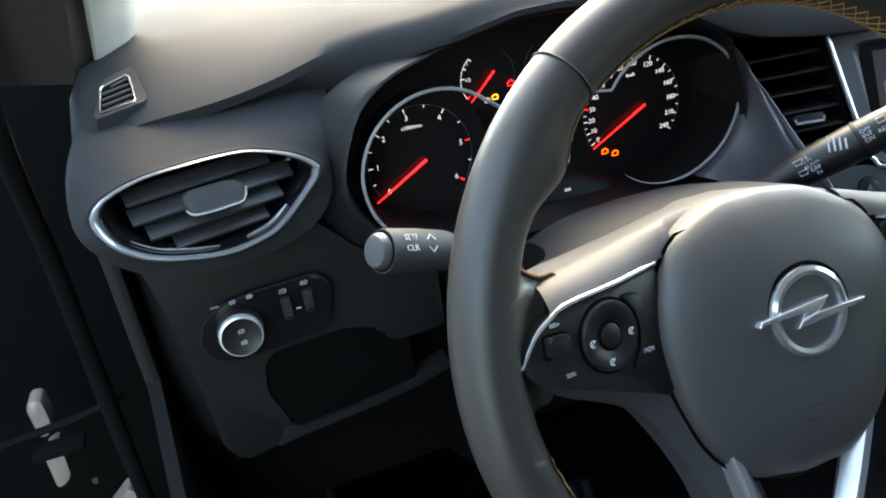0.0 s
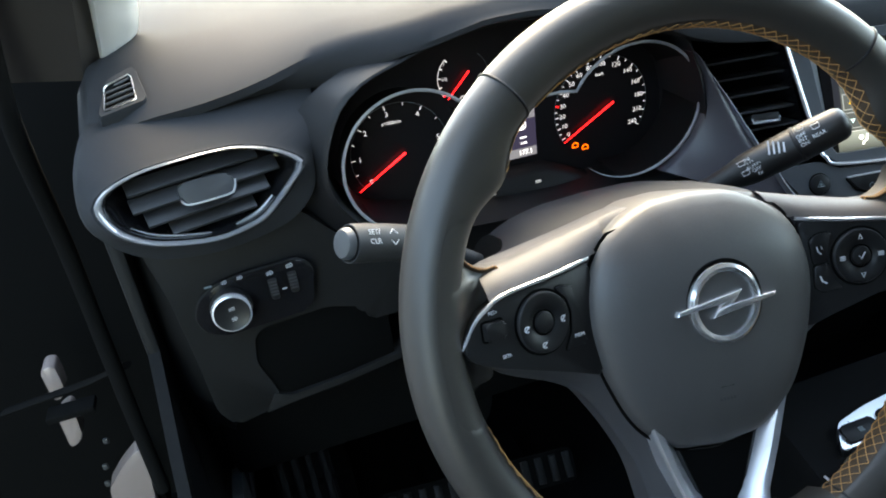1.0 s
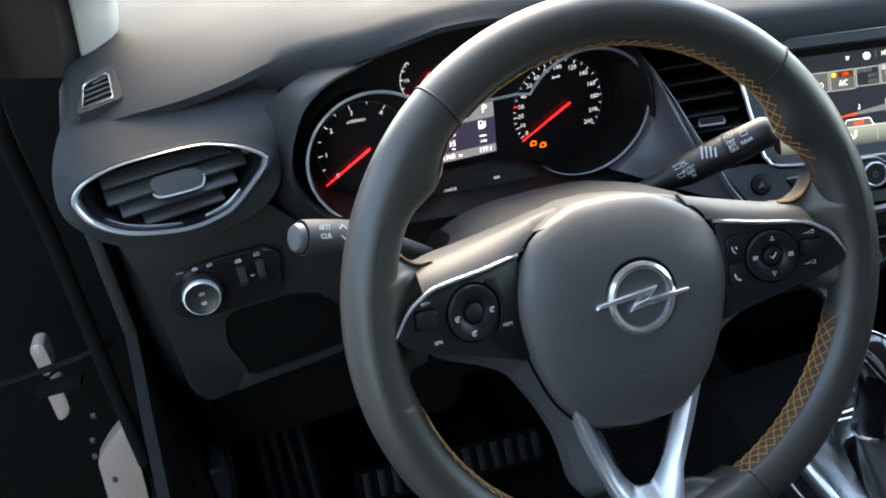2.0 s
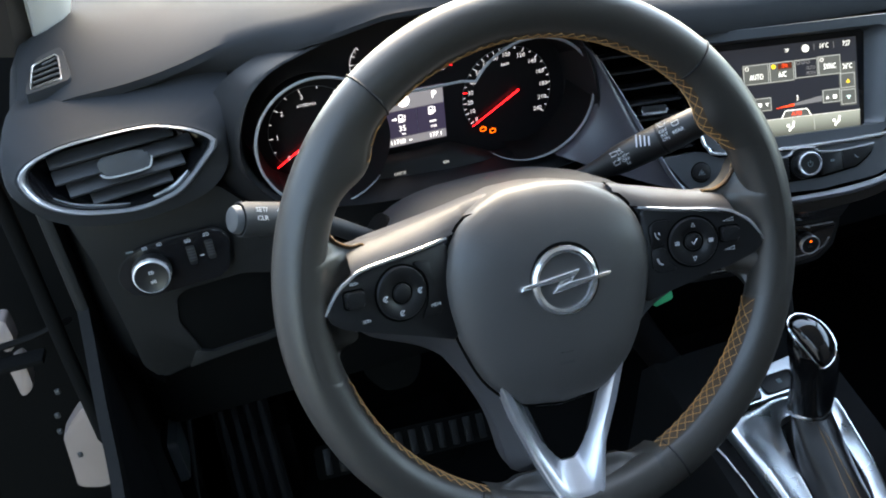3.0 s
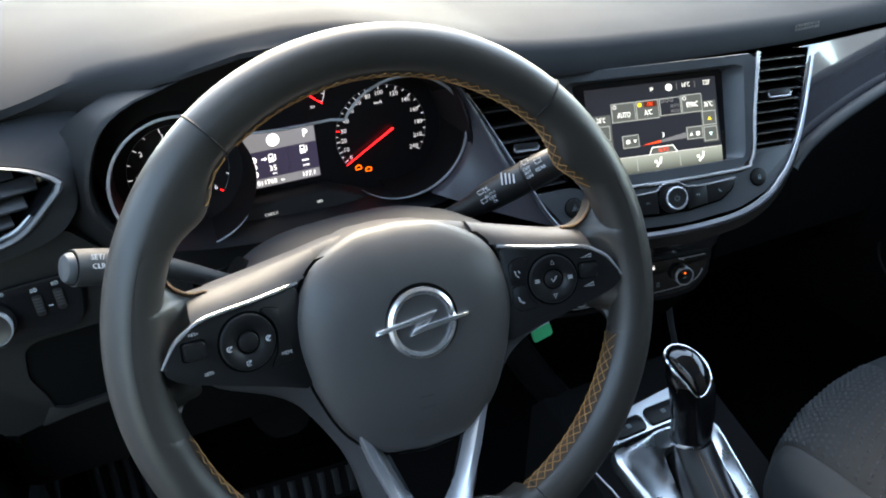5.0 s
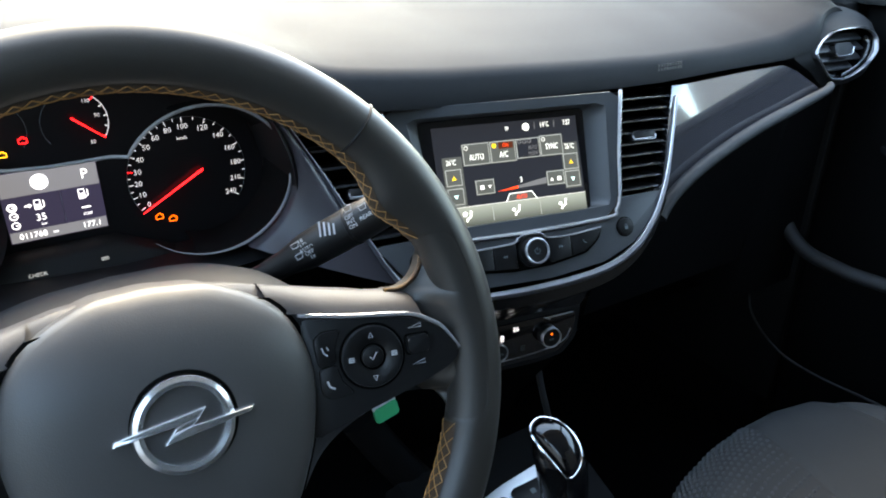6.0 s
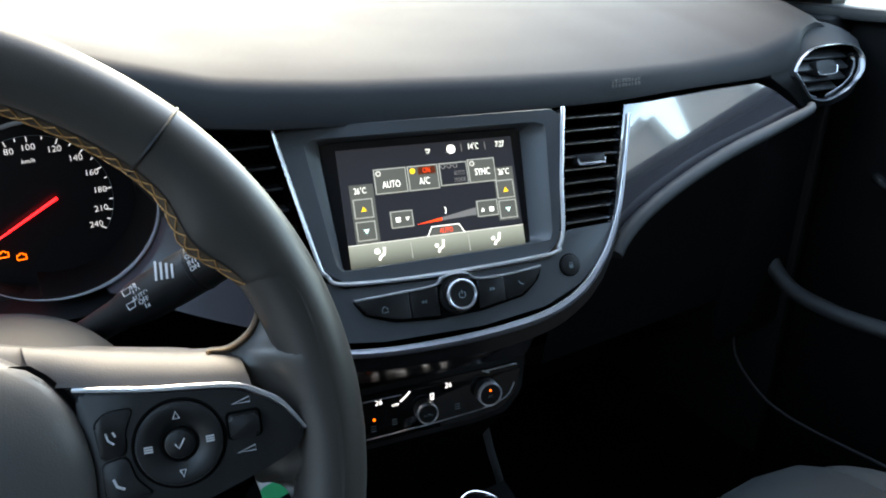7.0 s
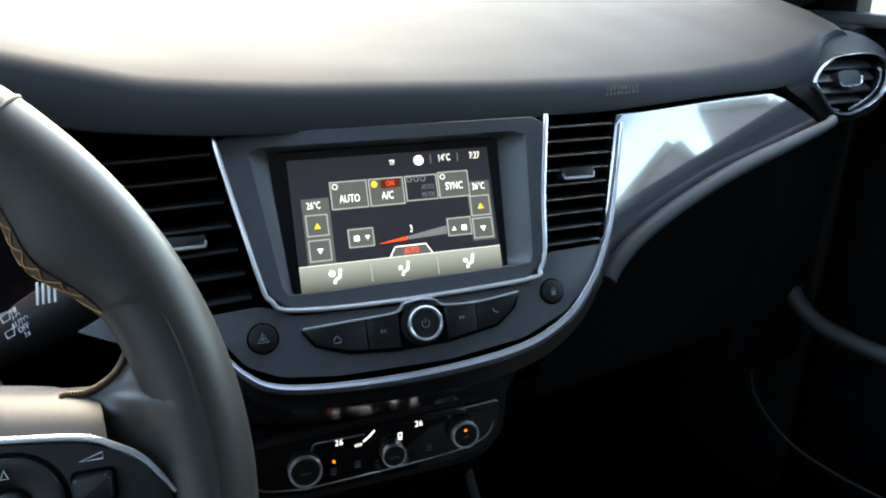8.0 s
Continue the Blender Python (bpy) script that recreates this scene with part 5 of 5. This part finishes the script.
# vents beside the screen
def box_vent(name, quad, rows, tab, m, edge):
    v = thing("air_vent", "upright black air vent with horizontal slats", "air vent", group="air vents")
    (tl, tr, br, bl) = quad
    part("housing", prism([bl, br, tr, tl], -.06, -.05), DARK, v, m=m)
    cx, cy = sum(p[0] for p in quad) / 4, sum(p[1] for p in quad) / 4
    part("frame", loft([[(x, y, z) for x, y in (tl, tr, br, bl)] for z in (-.05, -.002)]), GLOSS, v, "glossy black frame", m=m)
    for i in range(rows):
        t = (i + .55) / rows
        l = Vector(tl).lerp(Vector(bl), t)
        r = Vector(tr).lerp(Vector(br), t)
        w = (r - l).length / 2 - .0015
        c = (l + r) / 2
        part("slat", box(-w, -.0012, -.014, w, .0012, .010, .0009, 2), BUTTON, v, m=m @ T(c.x, c.y, -.016) @ pose(0, 0, 0, 14, 0, math.degrees(math.atan2(r.y - l.y, r.x - l.x))))
        part("slat_edge", box(-w, -.0004, .0098, w, .0005, .0106), edge, v, m=m @ T(c.x, c.y, -.016) @ pose(0, 0, 0, 14, 0, math.degrees(math.atan2(r.y - l.y, r.x - l.x))))
    part("tab", prism(rounded([(-.0135, -.0035), (.0135, -.0035), (.0125, .0045), (-.0125, .0045)], .002), -.012, .0025, .0012), BUTTON, v, m=m @ T(*tab, -.004))
    part("tab_edge", tube([(-.0128, .0006, .0024), (-.0118, -.0032, .0026), (.0118, -.0032, .0026), (.0128, .0006, .0024)], .0012, 6), ALU, v, "chrome edge", m=m @ T(*tab, -.004))


box_vent("vent_left", [(-.203, .138), (-.1265, .140), (-.108, .028), (-.148, .026)], 7, (-.148, .072), ST, HARD)
box_vent("vent_right", [(.1135, .140), (.172, .140), (.1455, .043), (.0990, .042)], 9, (.133, .095), ST, SATIN)

# fascia and climate panel
up = [(p[0] * 1.0, p[1] - .003, -.004) for p in smooth_path([(.150, .045, 0), (.139, .026, 0), (.127, .009, 0), (.106, -.0095, 0), (.072, -.0245, 0), (.016, -.032, 0), (-.062, -.0315, 0), (-.098, -.0265, 0), (-.121, -.015, 0), (-.140, .010, 0)], 5)]
rows_ = []
for i, p in enumerate(up):
    s = i / (len(up) - 1)
    A = ST @ Vector(p)
    B = HV @ Vector((.108 - .220 * s, .0220 - .005 * s, .001))
    C = HV @ Vector((.108 - .220 * s, .0200 - .005 * s, -.006))
    A1 = A + Vector((0, -.004, -.012))
    mid = A1.lerp(B, .4) + Vector((0, .004, -.006))
    rows_.append([A, A1, mid, A1.lerp(B, .75) + Vector((0, .008, 0)), B, C])
part("fascia", loft([list(r) for r in zip(*rows_)], closed=False), FASCIA, stack, "glossy black fascia under the silver band")
clim = thing("climate_panel", "glossy black climate panel with three chrome-ringed knobs", "climate control")
part("plate", prism(rounded([(-.108, .0070), (-.108, -.0230), (-.096, -.0310), (-.0585, -.0343), (.059, -.0304), (.0837, -.0254), (.098, -.0107), (.1030, .0110), (.0995, .0160), (-.0295, .0112)], .005), -.03, 0, .0015), GLOSS, clim, m=HV)
part("bezel", prism(rounded([(-.116, .014), (-.116, -.026), (-.102, -.037), (-.0585, -.0405), (.060, -.0365), (.0885, -.0315), (.1045, -.0140), (.1090, .0155), (.1070, .0240)], .006), -.05, -.0025, .002), BLACKP, clim, m=HV)
part("chrome_line", tube(smooth_path([(-.1000, -.0135, .0004), (-.0950, -.0210, .0004), (-.0870, -.0262, .0004), (-.062, -.0296, .0004), (-.050, -.0298, .0004), (.0125, -.0268, .0004), (.0597, -.0230, .0004), (.0790, -.0192, .0004), (.0905, -.0135, .0004), (.0965, -.0030, .0004)], 5), .0006, 6), ALU, clim, "thin chrome line", m=HV)
for line in ([(-.0520, .0005, .0004), (-.0490, .0018, .0004), (-.0510, .0030, .0004), (-.0475, .0054, .0004), (-.0098, .0060, .0004)], [(.0660, .0135, .0004), (.0725, .0108, .0004), (.0680, .0128, .0004), (.0990, .0148, .0004)]):
    part("chrome_line", tube(line, .0007, 6), ALU, clim, m=HV)
for u, v, r, t in ((-.0578, -.0105, .0128, "MENU"), (.0100, -.0110, .0098, "AUTO"), (.0685, -.0050, .0114, "A/C")):
    KM = HV @ T(u, v, 0)
    kk = part("knob", loft([[(x, y, 0) for x, y in circle(0, 0, r * .98)], [(x, y, .011) for x, y in circle(0, 0, r * .95)], [(x, y, .0115) for x, y in circle(0, 0, r * .80)]], cap1=True), BUTTON, clim, "black rotary knob", m=KM)
    part("ring", loft([[(q * math.cos(g), q * math.sin(g), w) for q, w in ((r * 1.0, .0085), (r * 1.0, .0112), (r * .94, .0125), (r * .84, .0122), (r * .82, .0116))] for g in [2 * math.pi * i / 48 for i in range(49)]], closed=False), ALU, kk, "chrome ring", m=KM)
    lettering(t, .0030, KM @ T(0, -.0015, .0118), GREYP, kk)
    if u > .05:
        part("lamp", prism(circle(0, .0042, .0011, 12), .0116, .0119), GLOWO, kk, "small orange lamp", smooth=False, m=KM)
WHL = scr("panel_white", (.9, .88, 1.0), .13)
lettering("26", .0066, HV @ T(-.0300, .0026, .0004), WHL, clim)
lettering("26", .0066, HV @ T(.0335, .0064, .0004), WHL, clim)
part("mode_symbol", tube([(-.0112, .0000, .0006), (-.0060, .0038, .0006), (-.0020, .0076, .0006)], .0008, 6), WHL, clim, m=HV)
lettering("OFF", .0036, HV @ T(-.0155, -.0025, .0004), WHL, clim)
part("mode_symbol", tube([(x, y, .0005) for x, y in rect(.0165, -.0020, .0192, .0016)], .0005, 5, True), WHL, clim, m=HV)
part("mode_symbol", prism(rect(.0160, -.0042, .0196, -.0034), 0, .0004), WHL, clim, smooth=False, m=HV)
part("lamp", prism(circle(-.0350, -.0123, .0012, 12), 0, .0005), GLOWO, clim, "small orange lamp", smooth=False, m=HV)
for u, v in ((-.0360, -.0205), (-.0170, -.0180), (.0410, -.0155)):
    for o in (-.0022, 0, .0022):
        part("symbol", box(u - .0022, v + o - .0004, .0001, u + .0022, v + o + .0004, .0003), GREYP, clim, smooth=False, m=HV)
# cover below the climate panel, painted as black as its shade
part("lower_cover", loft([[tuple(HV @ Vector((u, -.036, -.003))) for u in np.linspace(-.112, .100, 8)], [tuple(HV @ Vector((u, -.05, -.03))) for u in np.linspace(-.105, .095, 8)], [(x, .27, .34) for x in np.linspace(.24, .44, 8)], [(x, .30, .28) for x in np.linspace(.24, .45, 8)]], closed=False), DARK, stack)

# ---- gear console ----
console = thing("gear_console", "black centre console with chrome gear surround", "console")


def cz(y):
    return .29 + .3145 * (y - .1)


def con(pts, dz=0.0):
    return [(x, y, cz(y) + dz) for x, y in pts]


# console sides get their shade from this near-black colour
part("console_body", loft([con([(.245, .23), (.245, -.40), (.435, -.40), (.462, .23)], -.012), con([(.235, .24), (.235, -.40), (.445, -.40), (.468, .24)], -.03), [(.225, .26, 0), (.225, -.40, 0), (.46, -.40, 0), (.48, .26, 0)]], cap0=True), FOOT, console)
SUR = rounded([(.272, .133), (.279, .060), (.281, .0), (.285, -.10), (.360, -.10), (.392, -.004), (.405, .030), (.423, .126), (.350, .135)], .014)
HOLE = rounded([(.337, .112), (.329, .080), (.318, .030), (.310, -.02), (.316, -.075), (.346, -.08), (.374, .0), (.386, .025), (.396, .090), (.391, .105), (.360, .115)], .012)
sc_c = (.350, .03)
so, si = polar(SUR, sc_c, 80), polar(HOLE, sc_c, 80)


def mixr(k):
    return [(a_[0] * (1 - k) + b_[0] * k, a_[1] * (1 - k) + b_[1] * k) for a_, b_ in zip(so, si)]


part("gear_surround", loft([con(so, -.02), con(so, -.002), con(mixr(.04), .0030), con(mixr(.12), .0046), con(mixr(.20), .0046), con(mixr(.26), .0030), con(mixr(.84), -.0035), con(mixr(.94), -.0030), con(si, -.0055), con(si, -.03)]), PLATE, console, "bright metal gear surround")
part("key_strip", loft([con(rounded([(.280, .1380), (.298, .166), (.340, .1740), (.408, .1800), (.436, .176), (.430, .1370), (.360, .1395)], .008), -.02), con(rounded([(.280, .1380), (.298, .166), (.340, .1740), (.408, .1800), (.436, .176), (.430, .1370), (.360, .1395)], .008), .0)], cap1=True), PLATE, console, "bright silver key strip")
for x0, x1, y0, y1 in ((.293, .337, .1405, .160), (.344, .391, .1415, .1630), (.397, .428, .1415, .1650)):
    part("key", prism(rounded(rect(x0, y0, x1, y1), .005), 0, .004, .0015), BUTTON, console, m=Matrix.Translation((0, 0, cz((y0 + y1) / 2) - .3 * (y0 + y1) / 2)) @ Matrix(((1, 0, 0, 0), (0, 1, 0, 0), (0, .3, 1, 0), (0, 0, 0, 1))))
    part("key_mark", box((x0 + x1) / 2 - .003, (y0 + y1) / 2 - .003, .0040, (x0 + x1) / 2 + .003, (y0 + y1) / 2 + .002, .0046), GREYP, console, smooth=False, m=Matrix.Translation((0, 0, cz((y0 + y1) / 2) - .3 * (y0 + y1) / 2)) @ Matrix(((1, 0, 0, 0), (0, 1, 0, 0), (0, .3, 1, 0), (0, 0, 0, 1))))
part("side_strip", tube(con([(.250, .128), (.257, .0995), (.261, .067), (.264, .0)], -.010), .0013, 8), SATIN, console, "thin silver side strip")
part("side_strip", tube(smooth_path([(.4430, .252, .402), (.4470, .250, .388), (.4580, .250, .346), (.4690, .250, .310), (.4800, .250, .270)], 5), .0042, 10), STACK, console, "grey edge strip")
part("knee_rest", tube(smooth_path([(.215, .26, .40), (.245, .25, .345), (.28, .245, .29), (.318, .25, .235), (.33, .25, .15)], 5), .020, 12), FOOT, console, "dark grey console side")
lev = thing("gear_lever", "glossy black gear lever with chrome trim and leather boot", "gear lever")
bo = []
for k in range(13):
    t = k / 12
    cxx, cyy, z = .352 + .008 * t, .03 + .067 * t ** .8, .262 + (.318 - .262) * t + .02 * (1 - t) * math.sin(t * 3)
    z = (cz(cyy) - .012) * (1 - t) + .320 * t
    ring = []
    for j in range(40):
        f = 2 * math.pi * j / 40
        px, py = si[j * 2][0] - .352, si[j * 2][1] - .03
        wob = 1 + .035 * math.sin(5 * f + 4 * t) * math.sin(math.pi * t)
        k1 = (1 - t) ** 1.5
        ring.append((cxx + (px * k1 + .0225 * math.cos(f) * (1 - k1)) * wob, cyy + (py * k1 + .020 * math.sin(f) * (1 - k1)) * wob, z))
    bo.append(ring)
part("boot", loft(bo), BOOT, lev, "creased black leather boot")
for j in (28, 29):
    seam_pts = [Vector(r[j]) + (Vector(r[j]) - Vector((.355, .06, r[j][2]))).normalized() * .0005 for r in bo]
    part("boot_seam", tube(smooth_path(seam_pts, 3), .00025, 5), STITCH, lev, "orange thread")
kn = []
for z, cx, cy, rx, ry in ((.316, .361, .097, .0240, .0205), (.322, .361, .097, .0245, .0205), (.330, .3605, .097, .0255, .0200), (.350, .3595, .097, .0262, .0200), (.372, .357, .098, .0268, .0208), (.392, .3545, .100, .0272, .0222), (.405, .3515, .104, .0258, .0225), (.414, .350, .112, .0200, .0165), (.421, .349, .118, .0120, .0090), (.4245, .348, .120, .0050, .0040)):
    kn.append([(cx + rx * math.cos(f), cy + ry * math.sin(f), z) for f in [2 * math.pi * j / 36 for j in range(36)]])
part("knob", loft(kn, cap0=True, cap1=True), FASCIA, lev, "glossy black knob")
part("collar", loft([[(.360 + r * math.cos(f), .097 + r * .95 * math.sin(f), z) for f in [2 * math.pi * j / 36 for j in range(36)]] for r, z in ((.0225, .314), (.0240, .316), (.0240, .3205), (.0225, .3225))]), SATIN, lev, "silver collar")
KC = frame_of((.3415, .098, .420), (.93, -.36, .06), (-.18, -.64, .75))
teardrop = [tuple(p)[:2] for p in smooth_path([(.0050, -.0278, 0), (-.0058, -.0100, 0), (-.0152, .0060, 0), (-.0190, .0180, 0), (-.0155, .0262, 0), (-.0050, .0296, 0), (.0112, .0222, 0), (.0225, .0050, 0), (.0232, -.0130, 0), (.0150, -.0252, 0)], 5, True)]
part("cap", loft([[(x * k, y * k, w) for x, y in teardrop] for k, w in ((1.0, -.012), (1.0, -.001), (.96, .0014), (.8, .0046), (.5, .0078), (.25, .0088), (.03, .0091))], cap1=True), GLOSS, lev, "glossy black cap", m=KC)
part("cap_trim", tube([(x * 1.01, y * 1.01, -.0005) for x, y in teardrop], [.0010 + .0010 * math.exp(-((k - 11) / 8) ** 2) for k in range(len(teardrop))], 8, True), CHROME, lev, "chrome trim", m=KC)

# ---- key tag, pedals, footwell ----
tag = thing("key_tag", "white paper key tag with green end", "key tag")
KT = frame_of((.196, .16, .488), (.98, .1, .12), (-.1, -.93, .3)) @ Matrix.Diagonal((.8, .8, 1, 1))
GREEN = mat("green_plastic", (.02, .33, .13), .5)
part("card", prism(rounded(rect(-.0155, -.001, .0135, .030), .003), -.001, .001), WHITEP, tag, m=KT)
part("green_end", prism(rounded(rect(-.0158, -.0145, .0138, .0025), .005), -.0012, .0012), GREEN, tag, "green end", m=KT)
for i in range(3):
    part("print_bar", box(.001, .004 + i * .006, .001, .011, .0065 + i * .006, .0013), GREYP, tag, smooth=False, m=KT)
brake = thing("brake_pedal", "black rubber brake pedal", "pedal", group="pedals")
BP = frame_of((-.042, .45, .245), (1, 0, -.05), (0, -.9, .43))
part("pad", prism(rounded([(-.046, .040), (.044, .034), (.045, 0), (.030, -.034), (-.016, -.036), (-.040, -.005)], .012), -.012, 0, .004), RUBBER, brake, m=BP)
part("arm", tube([(-.03, .47, .25), (-.03, .55, .38), (-.03, .60, .48)], .010, 8), BLACKP, brake)
heel = thing("ribbed_pedal", "ribbed black rubber pedal on the footwell floor", "pedal", group="pedals")
HP = frame_of((-.010, .45, .088), (1, 0, -.10), (0, -.75, .66))
part("plate", prism(rounded(rect(-.170, -.028, .130, .022), .008), -.012, 0, .003), RUBBER, heel, m=HP)
for i in range(13):
    u = -.158 + i * .0225
    part("rib", box(u, -.022, 0, u + .011, .016, .006, .0015), BLACKP, heel, m=HP)
part("foot", box(-.10, .46, 0, .06, .56, .07, .01), DARK, heel)
rest = thing("foot_rest", "ribbed dark grey foot rest in the footwell", "foot rest")
FR = frame_of((-.266, .50, .14), (1, 0, .03), (0, -.80, .60))
part("plate", prism(rounded(rect(-.042, -.20, .040, .19), .012), -.03, 0, .004), FOOT, rest, m=FR)
for i in range(4):
    u = -.036 + i * .020
    part("rib", box(u, -.185, 0, u + .011, .175, .005, .002), BLACKP, rest, m=FR)
part("wedge", box(-.30, .50, 0, -.20, .66, .15, .01), DARK, rest)
rel = thing("bonnet_release", "grey bonnet release lever in a black recess", "lever")
RL = frame_of((-.3415, .368, .282), (.04, 1, 0), (1, -.04, .02))
# recess drawn as a flat dark plate, its shade in the colour
part("recess", prism(rounded([(-.040, .048), (.045, .055), (.060, -.15), (-.020, -.15)], .012), -.004, .0008, .0004), DARK, rel, m=RL)
part("handle", loft([[(x * k, y * k, w) for x, y in rounded([(-.026, -.034), (.026, -.030), (.030, .028), (-.024, .030)], .008)] for k, w in ((1, 0), (1, .008), (.94, .012), (.8, .013))], cap1=True), STACK, rel, "grey handle", m=RL)
part("edge", tube([(-.322, .425, .285), (-.335, .40, .20), (-.345, .36, .10), (-.35, .33, .02)], .003, 8), HARD, rel)

# ---- passenger seat ----
seat = thing("passenger_seat", "dark grey patterned fabric front passenger seat", "seat")
FRONT = [(.352, -.24), (.356, -.13), (.366, -.05), (.379, -.009), (.392, .0113), (.4247, .0322), (.4792, .0553), (.537, .0697), (.596, .0762), (.649, .0756), (.70, .0650), (.728, .047), (.748, .028), (.772, -.01), (.79, -.08), (.80, -.22)]
EDGE = smooth_path([(-.10, .06, 0), (-.05, .16, 0), (-.012, .25, 0), (.004, .305, 0), (-.003, .343, 0), (-.016, .360, 0), (-.045, .369, 0), (-.10, .373, 0), (-.2, .371, 0), (-.30, .366, 0), (-.42, .355, 0)], 5)
CREST = [(.352, -.070), (.356, -.042), (.366, -.022), (.38, -.010), (.40, -.004), (.43, 0), (.70, 0), (.722, -.003), (.735, .001), (.765, .000), (.785, -.012), (.80, -.05)]


def seat_top(x, i):
    """A point of the cushion's skin: across the seat by x, along its rounded front by i."""
    o, z = EDGE[i][0], EDGE[i][1]
    y = interp(x, FRONT) + o
    lean = .28 * (y - .06) * max(0, 1 - abs(x - .597) / .14) if o > -.31 else .28 * -.30 * max(0, 1 - abs(x - .597) / .14)
    return (x + lean, y, z + interp(x, CREST) * max(0, min(1, (z - .20) / .14)))


def seat_zone(x0, x1, n, sink=0.0):
    cols = []
    for k in range(n + 1):
        x = x0 + (x1 - x0) * k / n
        ring = [seat_top(x, i) for i in range(len(EDGE))]
        if k in (0, n) and sink:
            ring = [(p[0], p[1] - .001, p[2] - sink) for p in ring]
        cols.append(ring)
    return loft(cols, closed=False)


BOLSTER = mat("bolster_cloth", (.0100, .0135, .0165), .8, grain=.4, size=1200)
part("side_bolster", seat_zone(.352, .413, 16, .002), BOLSTER, seat, "plain grey side bolster")
part("dotted_panel", seat_zone(.413, .597, 24, .0015), FABRIC, seat, "dark fabric panel with raised dots")
part("centre_panel", seat_zone(.597, .723, 22, .0015), mat("centre_cloth", (.0062, .0085, .0105), .85, grain=.5, size=1500), seat, "plain dark grey centre panel")
part("side_bolster", seat_zone(.723, .80, 16, .002), BOLSTER, seat, "plain grey side bolster")
verts, faces = [], []
for r in range(27):
    for c in range(19):
        x = .4185 + .0098 * (c + (r % 2) * .5)
        i = 19 + r * .85
        if x > .594 or i > len(EDGE) - 3:
            continue
        k, f = int(i), i - int(i)
        p = Vector(seat_top(x, k)).lerp(Vector(seat_top(x, k + 1)), f)
        u = (Vector(seat_top(x + .004, k)) - Vector(seat_top(x, k))).normalized()
        v = (Vector(seat_top(x, k + 1)) - Vector(seat_top(x, k))).normalized()
        w = u.cross(v).normalized()
        w = w if w.z > 0 else -w
        b = len(verts)
        for q in range(6):
            verts.append(p + u * .0042 * math.cos(q * math.pi / 3) + v * .0027 * math.sin(q * math.pi / 3) - w * .0004)
        verts.append(p + w * .0019)
        faces += [(b + q, b + (q + 1) % 6, b + 6) for q in range(6)]
bm = bmesh.new()
vs = [bm.verts.new(p) for p in verts]
for f in faces:
    bm.faces.new([vs[q] for q in f])
dots = part("raised_dots", bm, mat("dot_cloth", (.016, .0195, .023), .8, grain=.3, size=1500), seat, "small raised grey dots")
tagged(dots, "small raised grey dots", kind="stuff")
part("base", box(.47, -.50, .02, .92, .10, .16, .03), BLACKP, seat)
part("backrest", box(.45, -.72, .30, .95, -.56, 1.0, .06, 4), FABRIC, seat)
# ---- outside ----
ground = part("ground", box(-150, -150, -.5, 150, 150, -.42), ASPHALT)
tagged(ground, "grey asphalt ground outside the car", "ground", kind="structure")
RENDER_W = mat("house_render", (.20, .21, .23), .9, grain=.4, size=30)
TILE = mat("roof_tile", (.11, .11, .12), .85, grain=.6, size=12)


def house(dist, az, outline, dpt):
    """A house seen over the passenger door: its end wall's outline, right and up, at a distance and bearing."""
    h = thing("house", "grey rendered house with a pitched tiled roof", "house", group="houses")
    f = Vector((math.sin(radians(az)), -math.cos(radians(az)), 0))
    M = frame_of((f.x * dist, f.y * dist, -.42), (f.y, -f.x, 0), -f)
    part("wall", prism(outline, -dpt, 0), RENDER_W, h, smooth=False, m=M)
    for a_, b_ in zip(outline[1:], outline[2:-1]):
        n = Vector((a_[1] - b_[1], b_[0] - a_[0])).normalized() * .25
        n = n if n.y > 0 else -n
        part("roof", prism([a_, b_, (b_[0] + n.x, b_[1] + n.y), (a_[0] + n.x, a_[1] + n.y)], -dpt - .4, .12), TILE, h, smooth=False, m=M)
    return h


house(22, 50.0, [(5, 0), (5, 3.4), (0, 6.2), (-.6, 4.5), (-.6, 0)], 6)
house(25, 52.4, [(0, 0), (0, 7.6), (-2.0, 6.9), (-2.6, 5.6), (-9, 5.4), (-9, 0)], 8)

# added wall, never in view: cuts the sky light on the driver's side
closing = part("light_block_west", box(-3.0, -4.0, -.42, -2.8, 3.0, 2.0), RENDER_W)
tagged(closing, "added plain wall, out of view, that blocks light from the left", "wall", kind="structure")
